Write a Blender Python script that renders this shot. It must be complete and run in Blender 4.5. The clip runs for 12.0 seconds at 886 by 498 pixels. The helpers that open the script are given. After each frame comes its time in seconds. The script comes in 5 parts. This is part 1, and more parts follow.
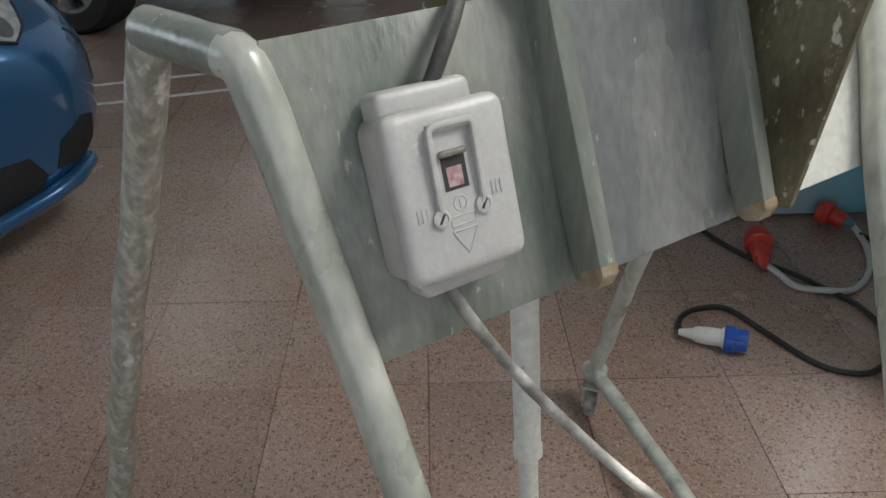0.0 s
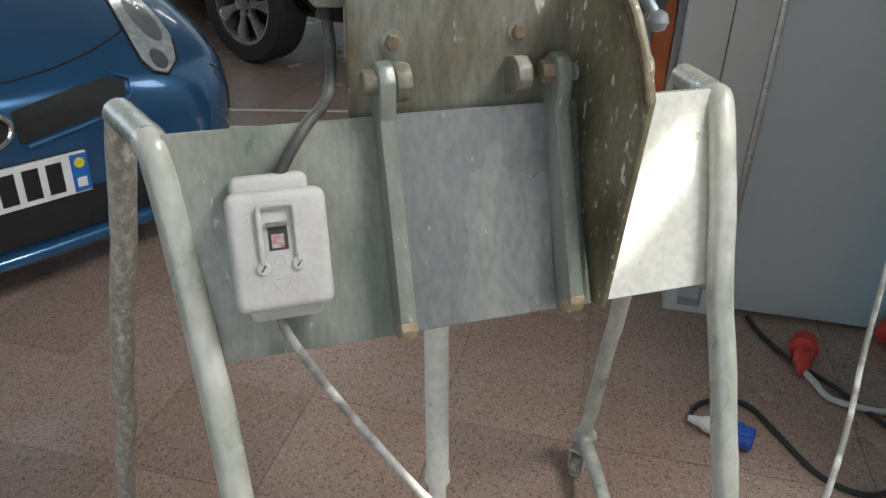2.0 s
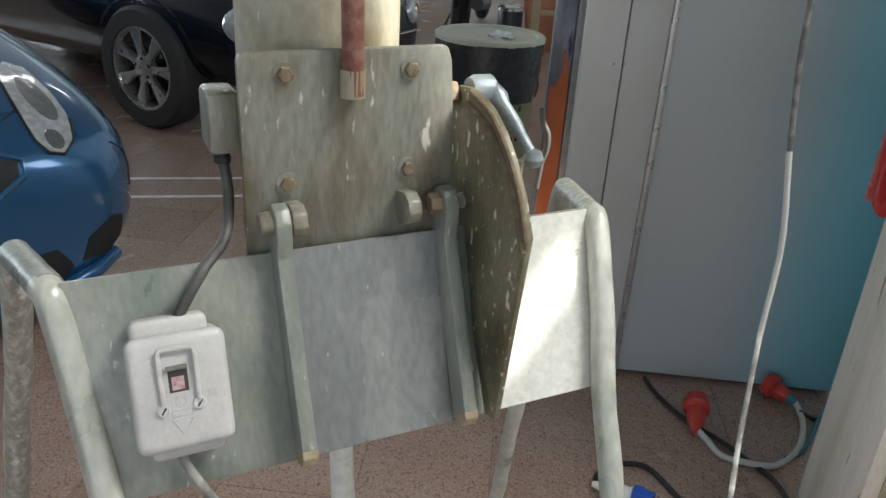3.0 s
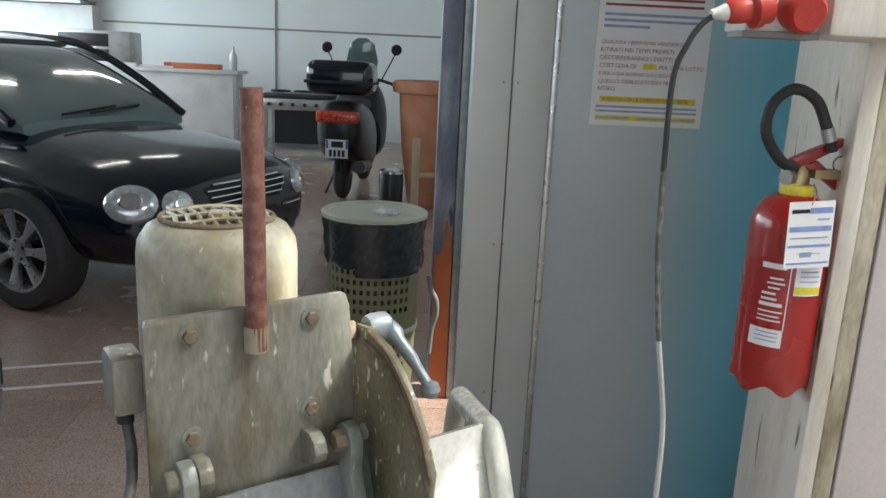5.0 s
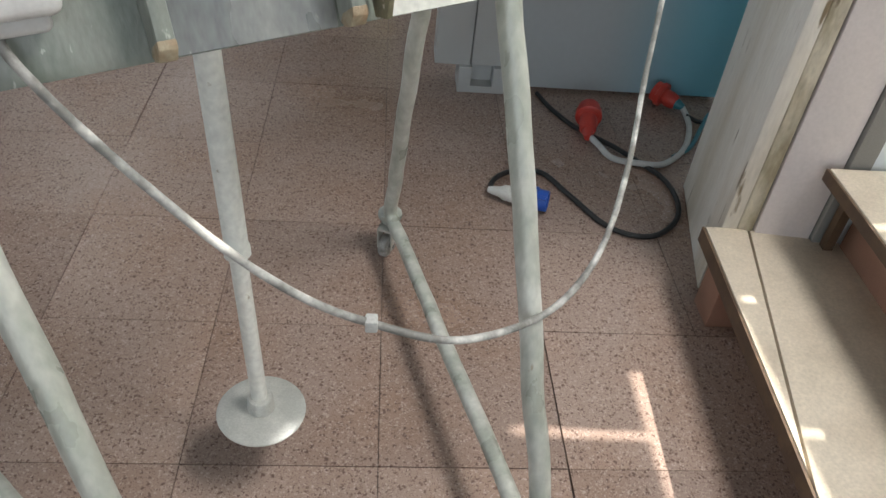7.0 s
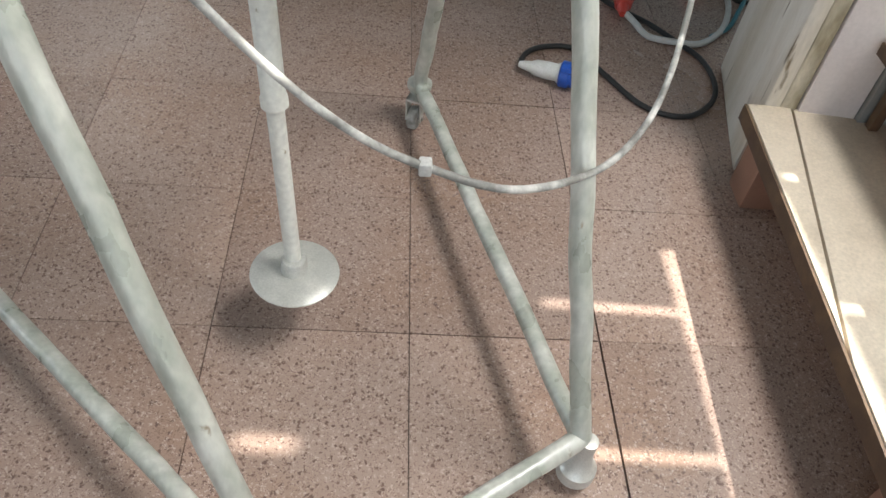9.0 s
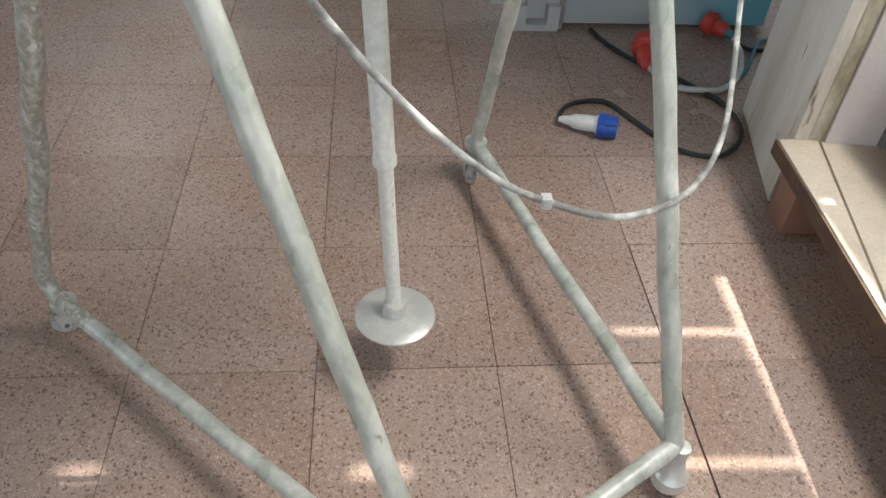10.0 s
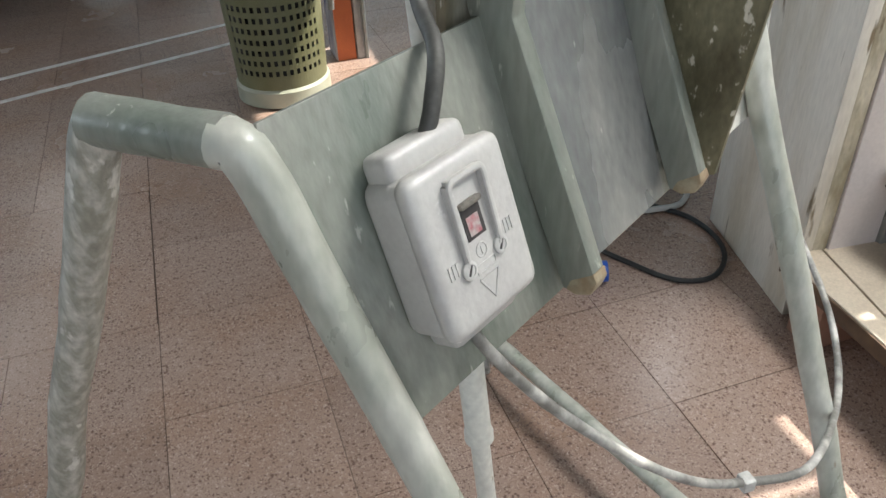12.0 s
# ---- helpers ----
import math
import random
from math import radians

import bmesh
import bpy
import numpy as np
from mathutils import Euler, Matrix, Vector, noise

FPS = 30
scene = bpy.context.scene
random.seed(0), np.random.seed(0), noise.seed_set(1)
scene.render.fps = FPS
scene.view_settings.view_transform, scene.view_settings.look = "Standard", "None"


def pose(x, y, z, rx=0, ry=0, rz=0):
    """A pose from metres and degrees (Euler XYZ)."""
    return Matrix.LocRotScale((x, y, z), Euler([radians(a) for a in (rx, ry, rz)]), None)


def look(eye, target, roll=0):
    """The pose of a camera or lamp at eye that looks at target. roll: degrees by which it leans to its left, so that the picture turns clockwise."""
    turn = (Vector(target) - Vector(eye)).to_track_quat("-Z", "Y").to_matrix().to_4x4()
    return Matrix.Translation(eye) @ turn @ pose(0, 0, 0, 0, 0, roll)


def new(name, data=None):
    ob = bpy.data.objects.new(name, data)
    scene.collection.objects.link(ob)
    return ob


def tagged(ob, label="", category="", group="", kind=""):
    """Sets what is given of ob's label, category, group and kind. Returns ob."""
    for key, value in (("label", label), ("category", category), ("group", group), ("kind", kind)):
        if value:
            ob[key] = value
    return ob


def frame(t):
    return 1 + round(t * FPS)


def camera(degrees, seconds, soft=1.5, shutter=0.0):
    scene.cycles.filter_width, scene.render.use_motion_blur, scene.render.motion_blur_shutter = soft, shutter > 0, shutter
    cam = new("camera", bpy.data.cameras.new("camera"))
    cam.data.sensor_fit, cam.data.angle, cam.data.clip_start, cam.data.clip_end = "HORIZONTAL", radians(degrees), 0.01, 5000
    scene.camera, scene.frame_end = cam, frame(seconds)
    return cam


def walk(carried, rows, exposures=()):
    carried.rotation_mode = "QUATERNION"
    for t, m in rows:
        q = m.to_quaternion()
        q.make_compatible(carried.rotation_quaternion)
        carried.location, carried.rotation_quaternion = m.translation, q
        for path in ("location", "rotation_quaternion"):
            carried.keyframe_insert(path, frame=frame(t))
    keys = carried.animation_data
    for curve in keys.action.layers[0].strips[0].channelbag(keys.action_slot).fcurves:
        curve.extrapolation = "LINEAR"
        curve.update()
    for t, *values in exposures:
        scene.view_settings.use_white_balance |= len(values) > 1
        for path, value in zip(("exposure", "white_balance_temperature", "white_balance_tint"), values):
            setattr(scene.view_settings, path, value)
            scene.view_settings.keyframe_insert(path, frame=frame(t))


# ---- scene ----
cam = camera(59.5, 12.0)
PATH = [
    (0, (0.082, 0.047, 1.047), (0.113, 1.75, -0.001), -0.8),
    (0.5, (0.162, 0.087, 1.042), (0.032, 1.804, 0.024), 2.4),
    (1, (0.235, 0.09, 1.055), (-0.11, 1.731, -0.036), -0.0),
    (1.5, (0.314, -0.047, 1.111), (-0.061, 1.636, 0.097), 1.5),
    (2, (0.334, -0.073, 1.149), (-0.023, 1.65, 0.197), 2.1),
    (2.5, (0.349, -0.072, 1.193), (0.082, 1.702, 0.307), 2.9),
    (4.5, (0.333, -0.089, 1.314), (0.437, 1.82, 0.724), 3.5),
    (5, (0.333, -0.09, 1.329), (0.445, 1.852, 0.863), 2.7),
    (5.5, (0.355, -0.091, 1.236), (0.442, 1.802, 0.596), 1.3),
    (6, (0.366, -0.079, 1.178), (0.507, 1.708, 0.289), 2.7),
    (6.5, (0.358, -0.075, 1.093), (0.563, 1.57, -0.025), 6.0),
    (7, (0.352, -0.075, 1.04), (0.531, 1.449, -0.242), 6.5),
    (7.5, (0.347, -0.079, 1.015), (0.465, 1.396, -0.33), 6.1),
    (9.5, (0.261, -0.095, 0.973), (0.459, 1.237, -0.505), 8.5),
    (10, (0.174, -0.19, 1.024), (0.342, 1.277, -0.325), 3.8),
    (10.5, (0.061, -0.127, 1.051), (0.322, 1.419, -0.19), 0.6),
    (11, (-0.015, -0.028, 1.05), (0.474, 1.497, -0.148), 3.2),
    (11.5, (0.023, 0.049, 1.058), (0.469, 1.578, -0.151), 1.4),
    (12, (-0.024, 0.106, 1.089), (0.466, 1.659, -0.072), -2.7),
]
EXPOSURE = [(0.0, 0.55), (0.5, 0.75), (2.0, 0.8), (4.5, 0.95), (6.5, 0.88), (7.5, 1.02), (9.5, 1.24), (10.5, 1.18), (12.0, 1.05)]
walk(cam, [(t, look(eye, target, roll)) for t, eye, target, roll in PATH], EXPOSURE)

# ---------------------------------------------------------------- light
SUN = Vector((-0.61, 0.02, -0.79)).normalized()      # the way the sunlight travels
world = bpy.data.worlds.new("world")
scene.world = world
world.use_nodes = True
wn = world.node_tree
sky = wn.nodes.new("ShaderNodeTexSky")
sky.sky_type, sky.sun_disc = "NISHITA", False
sky.sun_elevation, sky.sun_rotation = radians(52), radians(90)
wn.links.new(sky.outputs[0], wn.nodes["Background"].inputs[0])
wn.nodes["Background"].inputs[1].default_value = 0.06
sun = new("sun", bpy.data.lights.new("sun", "SUN"))
sun.data.energy, sun.data.angle, sun.data.color = 5.0, radians(0.6), (1.0, 0.95, 0.86)
sun.matrix_world = look((0, 0, 0), SUN)


def fill_lamp(name, eye, target, sx, sy, watts, colour=(0.9, 0.95, 1.0)):
    data = bpy.data.lights.new(name, "AREA")
    data.shape, data.size, data.size_y, data.energy, data.color = "RECTANGLE", sx, sy, watts, colour
    ob = new(name, data)
    ob.matrix_world = look(eye, target)
    return ob


# Added area lamps brighten the room; all unseen, the north one before solid wall.
fill_lamp("fill_south", (-0.5, -4.35, 1.75), (-0.5, 0, 1.4), 5.0, 3.0, 38)
fill_lamp("fill_west", (-6.4, 4.0, 2.3), (0, 4.0, 1.6), 7.0, 1.6, 105, (0.84, 0.93, 1.0))
fill_lamp("fill_north", (-6.4, 10.2, 2.3), (0, 10.2, 1.9), 4.0, 1.6, 120, (0.78, 0.92, 1.0))
fill_lamp("fill_door", (1.79, 0.42, 2.75), (0.5, 0.42, 0.9), 1.15, 1.0, 52, (1.0, 0.98, 0.95))
fill_lamp("fill_side", (1.83, 2.65, 2.05), (0, 2.65, 0.6), 0.6, 0.9, 5)

# ---------------------------------------------------------------- helpers


def part(name, bm, material, parent=None, label="", smooth=True):
    me = bpy.data.meshes.new(name)
    bm.normal_update()
    bm.to_mesh(me)
    bm.free()
    me.materials.append(material)
    if smooth:
        for p in me.polygons:
            p.use_smooth = True
        me.set_sharp_from_angle(angle=radians(38))
    ob = new(name, me)
    if parent is not None:
        ob.parent = parent
        ob.matrix_parent_inverse = Matrix.Identity(4)
        if parent.type == "EMPTY" or parent.parent is not None or parent.matrix_basis != Matrix.Identity(4):
            ob.matrix_parent_inverse = parent_world(parent).inverted()
    if label:
        tagged(ob, label)
    return ob


def parent_world(ob):
    m = ob.matrix_basis
    if ob.parent is not None:
        m = parent_world(ob.parent) @ ob.matrix_parent_inverse @ m
    return m


def thing(name, place, label, category, group="", kind=""):
    ob = new(name)
    ob.empty_display_size = 0.05
    ob.matrix_basis = Matrix.Translation(place)
    return tagged(ob, label, category, group, kind)


def single(name, bm, material, label, category, group="", kind="", smooth=True):
    return tagged(part(name, bm, material, None, "", smooth), label, category, group, kind)


def join(*bms):
    out = bmesh.new()
    for b in bms:
        me = bpy.data.meshes.new("tmp")
        b.to_mesh(me)
        b.free()
        out.from_mesh(me)
        bpy.data.meshes.remove(me)
    return out


def box(x0, x1, y0, y1, z0, z1, bevel=0.0, seg=2):
    bm = bmesh.new()
    bmesh.ops.create_cube(bm, size=1)
    for v in bm.verts:
        v.co = Vector(((x0, x1)[v.co.x > 0], (y0, y1)[v.co.y > 0], (z0, z1)[v.co.z > 0]))
    if bevel:
        bmesh.ops.bevel(bm, geom=bm.edges[:], offset=bevel, segments=seg, affect="EDGES", profile=0.5)
    return bm


def moved(bm, m):
    bm.transform(m)
    return bm


def smooth_path(points, steps=6):
    """A Catmull-Rom line through the points."""
    p = [Vector(q) for q in points]
    p = [2 * p[0] - p[1]] + p + [2 * p[-1] - p[-2]]
    out = []
    for i in range(1, len(p) - 2):
        for k in range(steps):
            t = k / steps
            a, b, c, d = p[i - 1:i + 3]
            out.append(0.5 * (2 * b + (c - a) * t + (2 * a - 5 * b + 4 * c - d) * t * t + (3 * b - a - 3 * c + d) * t ** 3))
    out.append(p[-2])
    return out


def bend_path(points, radius, steps=6):
    """Straight runs with rounded corners."""
    p = [Vector(q) for q in points]
    out = [p[0]]
    for a, b, c in zip(p, p[1:], p[2:]):
        r1, r2 = min(radius, (a - b).length * 0.45), min(radius, (c - b).length * 0.45)
        s, e = b + (a - b).normalized() * r1, b + (c - b).normalized() * r2
        for k in range(steps + 1):
            t = k / steps
            out.append(s.lerp(b, t).lerp(b.lerp(e, t), t))
    out.append(p[-1])
    return out


def tube(points, r, n=12, cap=True, wobble=0.0, seed=0):
    """A round bar along points; r: one radius or one a point."""
    pts = [Vector(q) for q in points]
    rs = r if isinstance(r, (list, tuple)) else [r] * len(pts)
    bm = bmesh.new()
    rings, up = [], None
    for i, p in enumerate(pts):
        d = (pts[min(i + 1, len(pts) - 1)] - pts[max(i - 1, 0)]).normalized()
        if up is None:
            up = d.orthogonal().normalized()
        up = (up - d * up.dot(d)).normalized()
        side = d.cross(up)
        ring = []
        for k in range(n):
            a = 2 * math.pi * k / n
            w = up * math.cos(a) + side * math.sin(a)
            rr = rs[i]
            if wobble:
                rr *= 1 + wobble * noise.noise((p + w * rs[i]) * 60 + Vector((seed, 0, 0)))
            ring.append(bm.verts.new(p + w * rr))
        rings.append(ring)
    for a, b in zip(rings, rings[1:]):
        for k in range(n):
            bm.faces.new((a[k], a[(k + 1) % n], b[(k + 1) % n], b[k]))
    if cap:
        bm.faces.new(rings[0][::-1])
        bm.faces.new(rings[-1])
    bmesh.ops.recalc_face_normals(bm, faces=bm.faces[:])
    return bm


def bar(a, b, r, n=12, steps=1, wobble=0.0, seed=0):
    a, b = Vector(a), Vector(b)
    return tube([a.lerp(b, k / steps) for k in range(steps + 1)], r, n, True, wobble, seed)


def lathe(profile, n=32, close=True):
    """profile: (radius, height) from bottom to top, round z."""
    bm = bmesh.new()
    rings = []
    for r, z in profile:
        if r < 1e-6:
            rings.append([bm.verts.new((0, 0, z))])
        else:
            rings.append([bm.verts.new((r * math.cos(2 * math.pi * k / n), r * math.sin(2 * math.pi * k / n), z)) for k in range(n)])
    for a, b in zip(rings, rings[1:]):
        for k in range(n):
            q = [a[k % len(a)], a[(k + 1) % len(a)], b[(k + 1) % len(b)], b[k % len(b)]]
            q = list(dict.fromkeys(q))
            if len(q) > 2:
                bm.faces.new(q)
    if close:
        for ring, flip in ((rings[0], True), (rings[-1], False)):
            if len(ring) > 2:
                bm.faces.new(ring[::-1] if flip else ring)
    bmesh.ops.recalc_face_normals(bm, faces=bm.faces[:])
    return bm


def prism(outline, t0, t1, bevel=0.0):
    """A flat outline in x and y, given a thickness along z."""
    bm = bmesh.new()
    lo = [bm.verts.new((x, y, t0)) for x, y in outline]
    hi = [bm.verts.new((x, y, t1)) for x, y in outline]
    bm.faces.new(lo[::-1])
    bm.faces.new(hi)
    n = len(lo)
    for k in range(n):
        bm.faces.new((lo[k], lo[(k + 1) % n], hi[(k + 1) % n], hi[k]))
    bmesh.ops.recalc_face_normals(bm, faces=bm.faces[:])
    if bevel:
        bmesh.ops.bevel(bm, geom=bm.edges[:], offset=bevel, segments=2, affect="EDGES", profile=0.5)
    return bm


def frame_at(o, x, y):
    x, y = Vector(x).normalized(), Vector(y).normalized()
    z = x.cross(y)
    m = Matrix((x, y, z)).transposed().to_4x4()
    m.translation = Vector(o)
    return m


def along(a, b):
    """A frame at a whose z points to b."""
    d = (Vector(b) - Vector(a)).normalized()
    x = d.orthogonal().normalized()
    return frame_at(a, x, d.cross(x))


# ---------------------------------------------------------------- materials


def mat(name, base, rough=0.5, metal=0.0, second=None, scale=30.0, amount=0.5, fine=400.0, fine_amount=0.12, bump=0.15, bump_scale=250.0,
        spots=None, spot_scale=60.0, spot_cut=0.66, coat=0.0, spec=0.5, stretch=(1, 1, 1), rough_var=0.12):
    """A surface with a base colour, broad stains in a second colour, fine grain, optional sharp spots, and relief."""
    m = bpy.data.materials.new(name)
    m.use_nodes = True
    nt = m.node_tree
    b = nt.nodes["Principled BSDF"]
    N, L = nt.nodes.new, nt.links.new
    geo = N("ShaderNodeNewGeometry")
    mp = N("ShaderNodeMapping")
    mp.inputs["Scale"].default_value = stretch
    L(geo.outputs["Position"], mp.inputs[0])
    n1, n2, n3 = N("ShaderNodeTexNoise"), N("ShaderNodeTexNoise"), N("ShaderNodeTexNoise")
    for n, s, d in ((n1, scale, 5), (n2, fine, 2), (n3, bump_scale, 3)):
        n.inputs["Scale"].default_value, n.inputs["Detail"].default_value = s, d
        L(mp.outputs[0], n.inputs["Vector"])
    second = second or tuple(c * 0.6 for c in base)
    ramp = N("ShaderNodeValToRGB")
    ramp.color_ramp.elements[0].position, ramp.color_ramp.elements[1].position = 0.42, 0.68
    ramp.color_ramp.elements[0].color, ramp.color_ramp.elements[1].color = (0, 0, 0, 1), (amount, amount, amount, 1)
    L(n1.outputs["Fac"], ramp.inputs[0])
    mix = N("ShaderNodeMixRGB")
    mix.inputs[1].default_value, mix.inputs[2].default_value = (*base, 1), (*second, 1)
    L(ramp.outputs[0], mix.inputs[0])
    out = mix.outputs[0]
    if spots:
        n4, r4, mx = N("ShaderNodeTexNoise"), N("ShaderNodeValToRGB"), N("ShaderNodeMixRGB")
        n4.inputs["Scale"].default_value, n4.inputs["Detail"].default_value = spot_scale, 6
        r4.color_ramp.elements[0].position, r4.color_ramp.elements[1].position = spot_cut, spot_cut + 0.05
        L(mp.outputs[0], n4.inputs["Vector"])
        L(n4.outputs["Fac"], r4.inputs[0])
        L(r4.outputs[0], mx.inputs[0])
        L(out, mx.inputs[1])
        mx.inputs[2].default_value = (*spots, 1)
        out = mx.outputs[0]
    hsv = N("ShaderNodeHueSaturation")
    mr = N("ShaderNodeMapRange")
    mr.inputs["To Min"].default_value, mr.inputs["To Max"].default_value = 1 - 2 * fine_amount, 1 + 2 * fine_amount
    L(n2.outputs["Fac"], mr.inputs["Value"])
    L(mr.outputs[0], hsv.inputs["Value"])
    L(out, hsv.inputs["Color"])
    L(hsv.outputs[0], b.inputs["Base Color"])
    rr = N("ShaderNodeMapRange")
    rr.inputs["To Min"].default_value, rr.inputs["To Max"].default_value = max(0.02, rough - rough_var), min(1, rough + rough_var)
    L(n1.outputs["Fac"], rr.inputs["Value"])
    L(rr.outputs[0], b.inputs["Roughness"])
    b.inputs["Metallic"].default_value = metal
    b.inputs["Coat Weight"].default_value = coat
    b.inputs["Specular IOR Level"].default_value = spec
    if bump:
        bp = N("ShaderNodeBump")
        bp.inputs["Strength"].default_value, bp.inputs["Distance"].default_value = bump, 0.002
        L(n3.outputs["Fac"], bp.inputs["Height"])
        L(bp.outputs[0], b.inputs["Normal"])
    return m


def glow(name, colour, strength):
    m = bpy.data.materials.new(name)
    m.use_nodes = True
    b = m.node_tree.nodes["Principled BSDF"]
    b.inputs["Emission Color"].default_value = (*colour, 1)
    b.inputs["Emission Strength"].default_value = strength
    return m


def glass(name, tint=(1, 1, 1), rough=0.02):
    m = bpy.data.materials.new(name)
    m.use_nodes = True
    b = m.node_tree.nodes["Principled BSDF"]
    b.inputs["Base Color"].default_value = (*tint, 1)
    b.inputs["Transmission Weight"].default_value = 1
    b.inputs["Roughness"].default_value = rough
    b.inputs["IOR"].default_value = 1.45
    return m


def terrazzo():
    m = mat("terrazzo", (0.362, 0.270, 0.226), 0.24, second=(0.33, 0.215, 0.155), scale=3.2, amount=0.85, fine=700, fine_amount=0.08, bump=0.05, bump_scale=500)
    nt = m.node_tree
    N, L = nt.nodes.new, nt.links.new
    hsv = [n for n in nt.nodes if n.type == "HUE_SAT"][0]
    src = hsv.inputs["Color"].links[0].from_socket
    geo = [n for n in nt.nodes if n.type == "NEW_GEOMETRY"][0]
    prev = src
    for sc, cut, col, smooth in ((150, 0.16, (0.165, 0.110, 0.090), 0.14), (230, 0.20, (0.50, 0.39, 0.33), 0.10), (330, 0.2, (0.21, 0.135, 0.108), 0.10)):
        v = N("ShaderNodeTexVoronoi")
        v.inputs["Scale"].default_value = sc
        warp = N("ShaderNodeTexNoise")
        warp.inputs["Scale"].default_value = sc * 1.1
        add = N("ShaderNodeMixRGB")
        add.blend_type, add.inputs[0].default_value = "ADD", 0.012
        L(geo.outputs["Position"], warp.inputs["Vector"])
        L(geo.outputs["Position"], add.inputs[1])
        L(warp.outputs["Color"], add.inputs[2])
        L(add.outputs[0], v.inputs["Vector"])
        sel = N("ShaderNodeSeparateColor")
        L(v.outputs["Color"], sel.inputs[0])
        pick = N("ShaderNodeMath")
        pick.operation = "GREATER_THAN"
        pick.inputs[1].default_value = 0.62
        L(sel.outputs[0], pick.inputs[0])
        r = N("ShaderNodeValToRGB")
        r.color_ramp.elements[0].position, r.color_ramp.elements[1].position = cut + 0.16, cut + 0.16 + smooth
        r.color_ramp.elements[0].color, r.color_ramp.elements[1].color = (1, 1, 1, 1), (0, 0, 0, 1)
        L(v.outputs["Distance"], r.inputs[0])
        mul = N("ShaderNodeMath")
        mul.operation = "MULTIPLY"
        L(r.outputs[0], mul.inputs[0])
        L(pick.outputs[0], mul.inputs[1])
        mx = N("ShaderNodeMixRGB")
        L(mul.outputs[0], mx.inputs[0])
        L(prev, mx.inputs[1])
        mx.inputs[2].default_value = (*col, 1)
        prev = mx.outputs[0]
    info = N("ShaderNodeObjectInfo")
    tone = N("ShaderNodeMapRange")
    tone.inputs["To Min"].default_value, tone.inputs["To Max"].default_value = 0.9, 1.08
    L(info.outputs["Random"], tone.inputs["Value"])
    h2 = N("ShaderNodeHueSaturation")
    L(tone.outputs[0], h2.inputs["Value"])
    L(prev, h2.inputs["Color"])
    L(h2.outputs[0], hsv.inputs["Color"])
    return m


M_TERRAZZO = terrazzo()
M_GROUT = mat("grout", (0.16, 0.12, 0.10), 0.9, scale=20)
M_GREEN = mat("green_grey_paint", (0.175, 0.20, 0.170), 0.32, second=(0.285, 0.290, 0.255), scale=9, amount=0.9, stretch=(1.6, 1.6, 0.35), fine=120, fine_amount=0.16, bump=0.35, bump_scale=90, spots=(0.50, 0.50, 0.45), spot_scale=75, spot_cut=0.665, spec=0.8, rough_var=0.18)
M_GREYBLUE = mat("worn_grey_blue_paint", (0.25, 0.26, 0.258), 0.28, metal=0.4, second=(0.42, 0.42, 0.395), scale=8, amount=1.0, fine=110, fine_amount=0.16, bump=0.3, bump_scale=40, spots=(0.60, 0.60, 0.56), spot_scale=65, spot_cut=0.68, spec=0.7, stretch=(1.5, 1.5, 0.4), rough_var=0.2)
M_GREENPIPE = mat("green_pipe_paint", (0.36, 0.38, 0.325), 0.30, second=(0.62, 0.62, 0.565), scale=20, amount=0.85, fine=90, fine_amount=0.14, bump=1.0, bump_scale=55, spots=(0.22, 0.17, 0.11), spot_scale=38, spot_cut=0.71, spec=0.8, stretch=(1, 1, 0.5))
M_PIPEOLD = mat("mottled_olive_pipe_paint", (0.29, 0.285, 0.235), 0.34, second=(0.55, 0.54, 0.49), scale=125, amount=0.9, fine=260, fine_amount=0.2, bump=1.0, bump_scale=90, spots=(0.62, 0.61, 0.56), spot_scale=70, spot_cut=0.62, spec=0.7, stretch=(1, 1, 0.55))
M_OLIVE = mat("olive_stained_steel", (0.20, 0.185, 0.115), 0.42, second=(0.095, 0.083, 0.045), scale=22, amount=0.95, fine=220, fine_amount=0.2, bump=0.4, spots=(0.56, 0.53, 0.44), spot_scale=110, spot_cut=0.625, stretch=(1, 1, 0.55))
M_STEELPLATE = mat("worn_painted_plate", (0.245, 0.245, 0.205), 0.36, metal=0.1, second=(0.145, 0.118, 0.068), scale=14, amount=1.0, fine=140, fine_amount=0.2, bump=0.45, bump_scale=120, spots=(0.58, 0.56, 0.49), spot_scale=60, spot_cut=0.65, stretch=(1.4, 1.4, 0.45), rough_var=0.2)
M_COWL = mat("cream_stained_cowl", (0.40, 0.385, 0.30), 0.45, second=(0.20, 0.145, 0.06), scale=13, amount=0.9, fine=140, fine_amount=0.14, bump=0.35, bump_scale=110, spots=(0.60, 0.58, 0.5), spot_scale=80, spot_cut=0.66, stretch=(1, 1, 0.6))
M_PALEPAINT = mat("pale_cream_green_paint", (0.68, 0.68, 0.62), 0.42, second=(0.70, 0.69, 0.63), scale=9, amount=0.7, fine=120, bump=0.3, bump_scale=90, spots=(0.40, 0.37, 0.28), spot_scale=55, spot_cut=0.69)
M_OCHRE = mat("rust_stained_paint", (0.40, 0.345, 0.24), 0.55, second=(0.24, 0.15, 0.08), scale=60, amount=0.8, fine=250, bump=0.4)
M_WHEELGREY = mat("grey_wheel_rubber", (0.42, 0.41, 0.38), 0.6, second=(0.16, 0.15, 0.13), scale=60, amount=0.9)
M_RUST = mat("rusty_steel", (0.17, 0.125, 0.08), 0.7, metal=0.2, second=(0.33, 0.27, 0.19), scale=90, fine=300, bump=0.5)
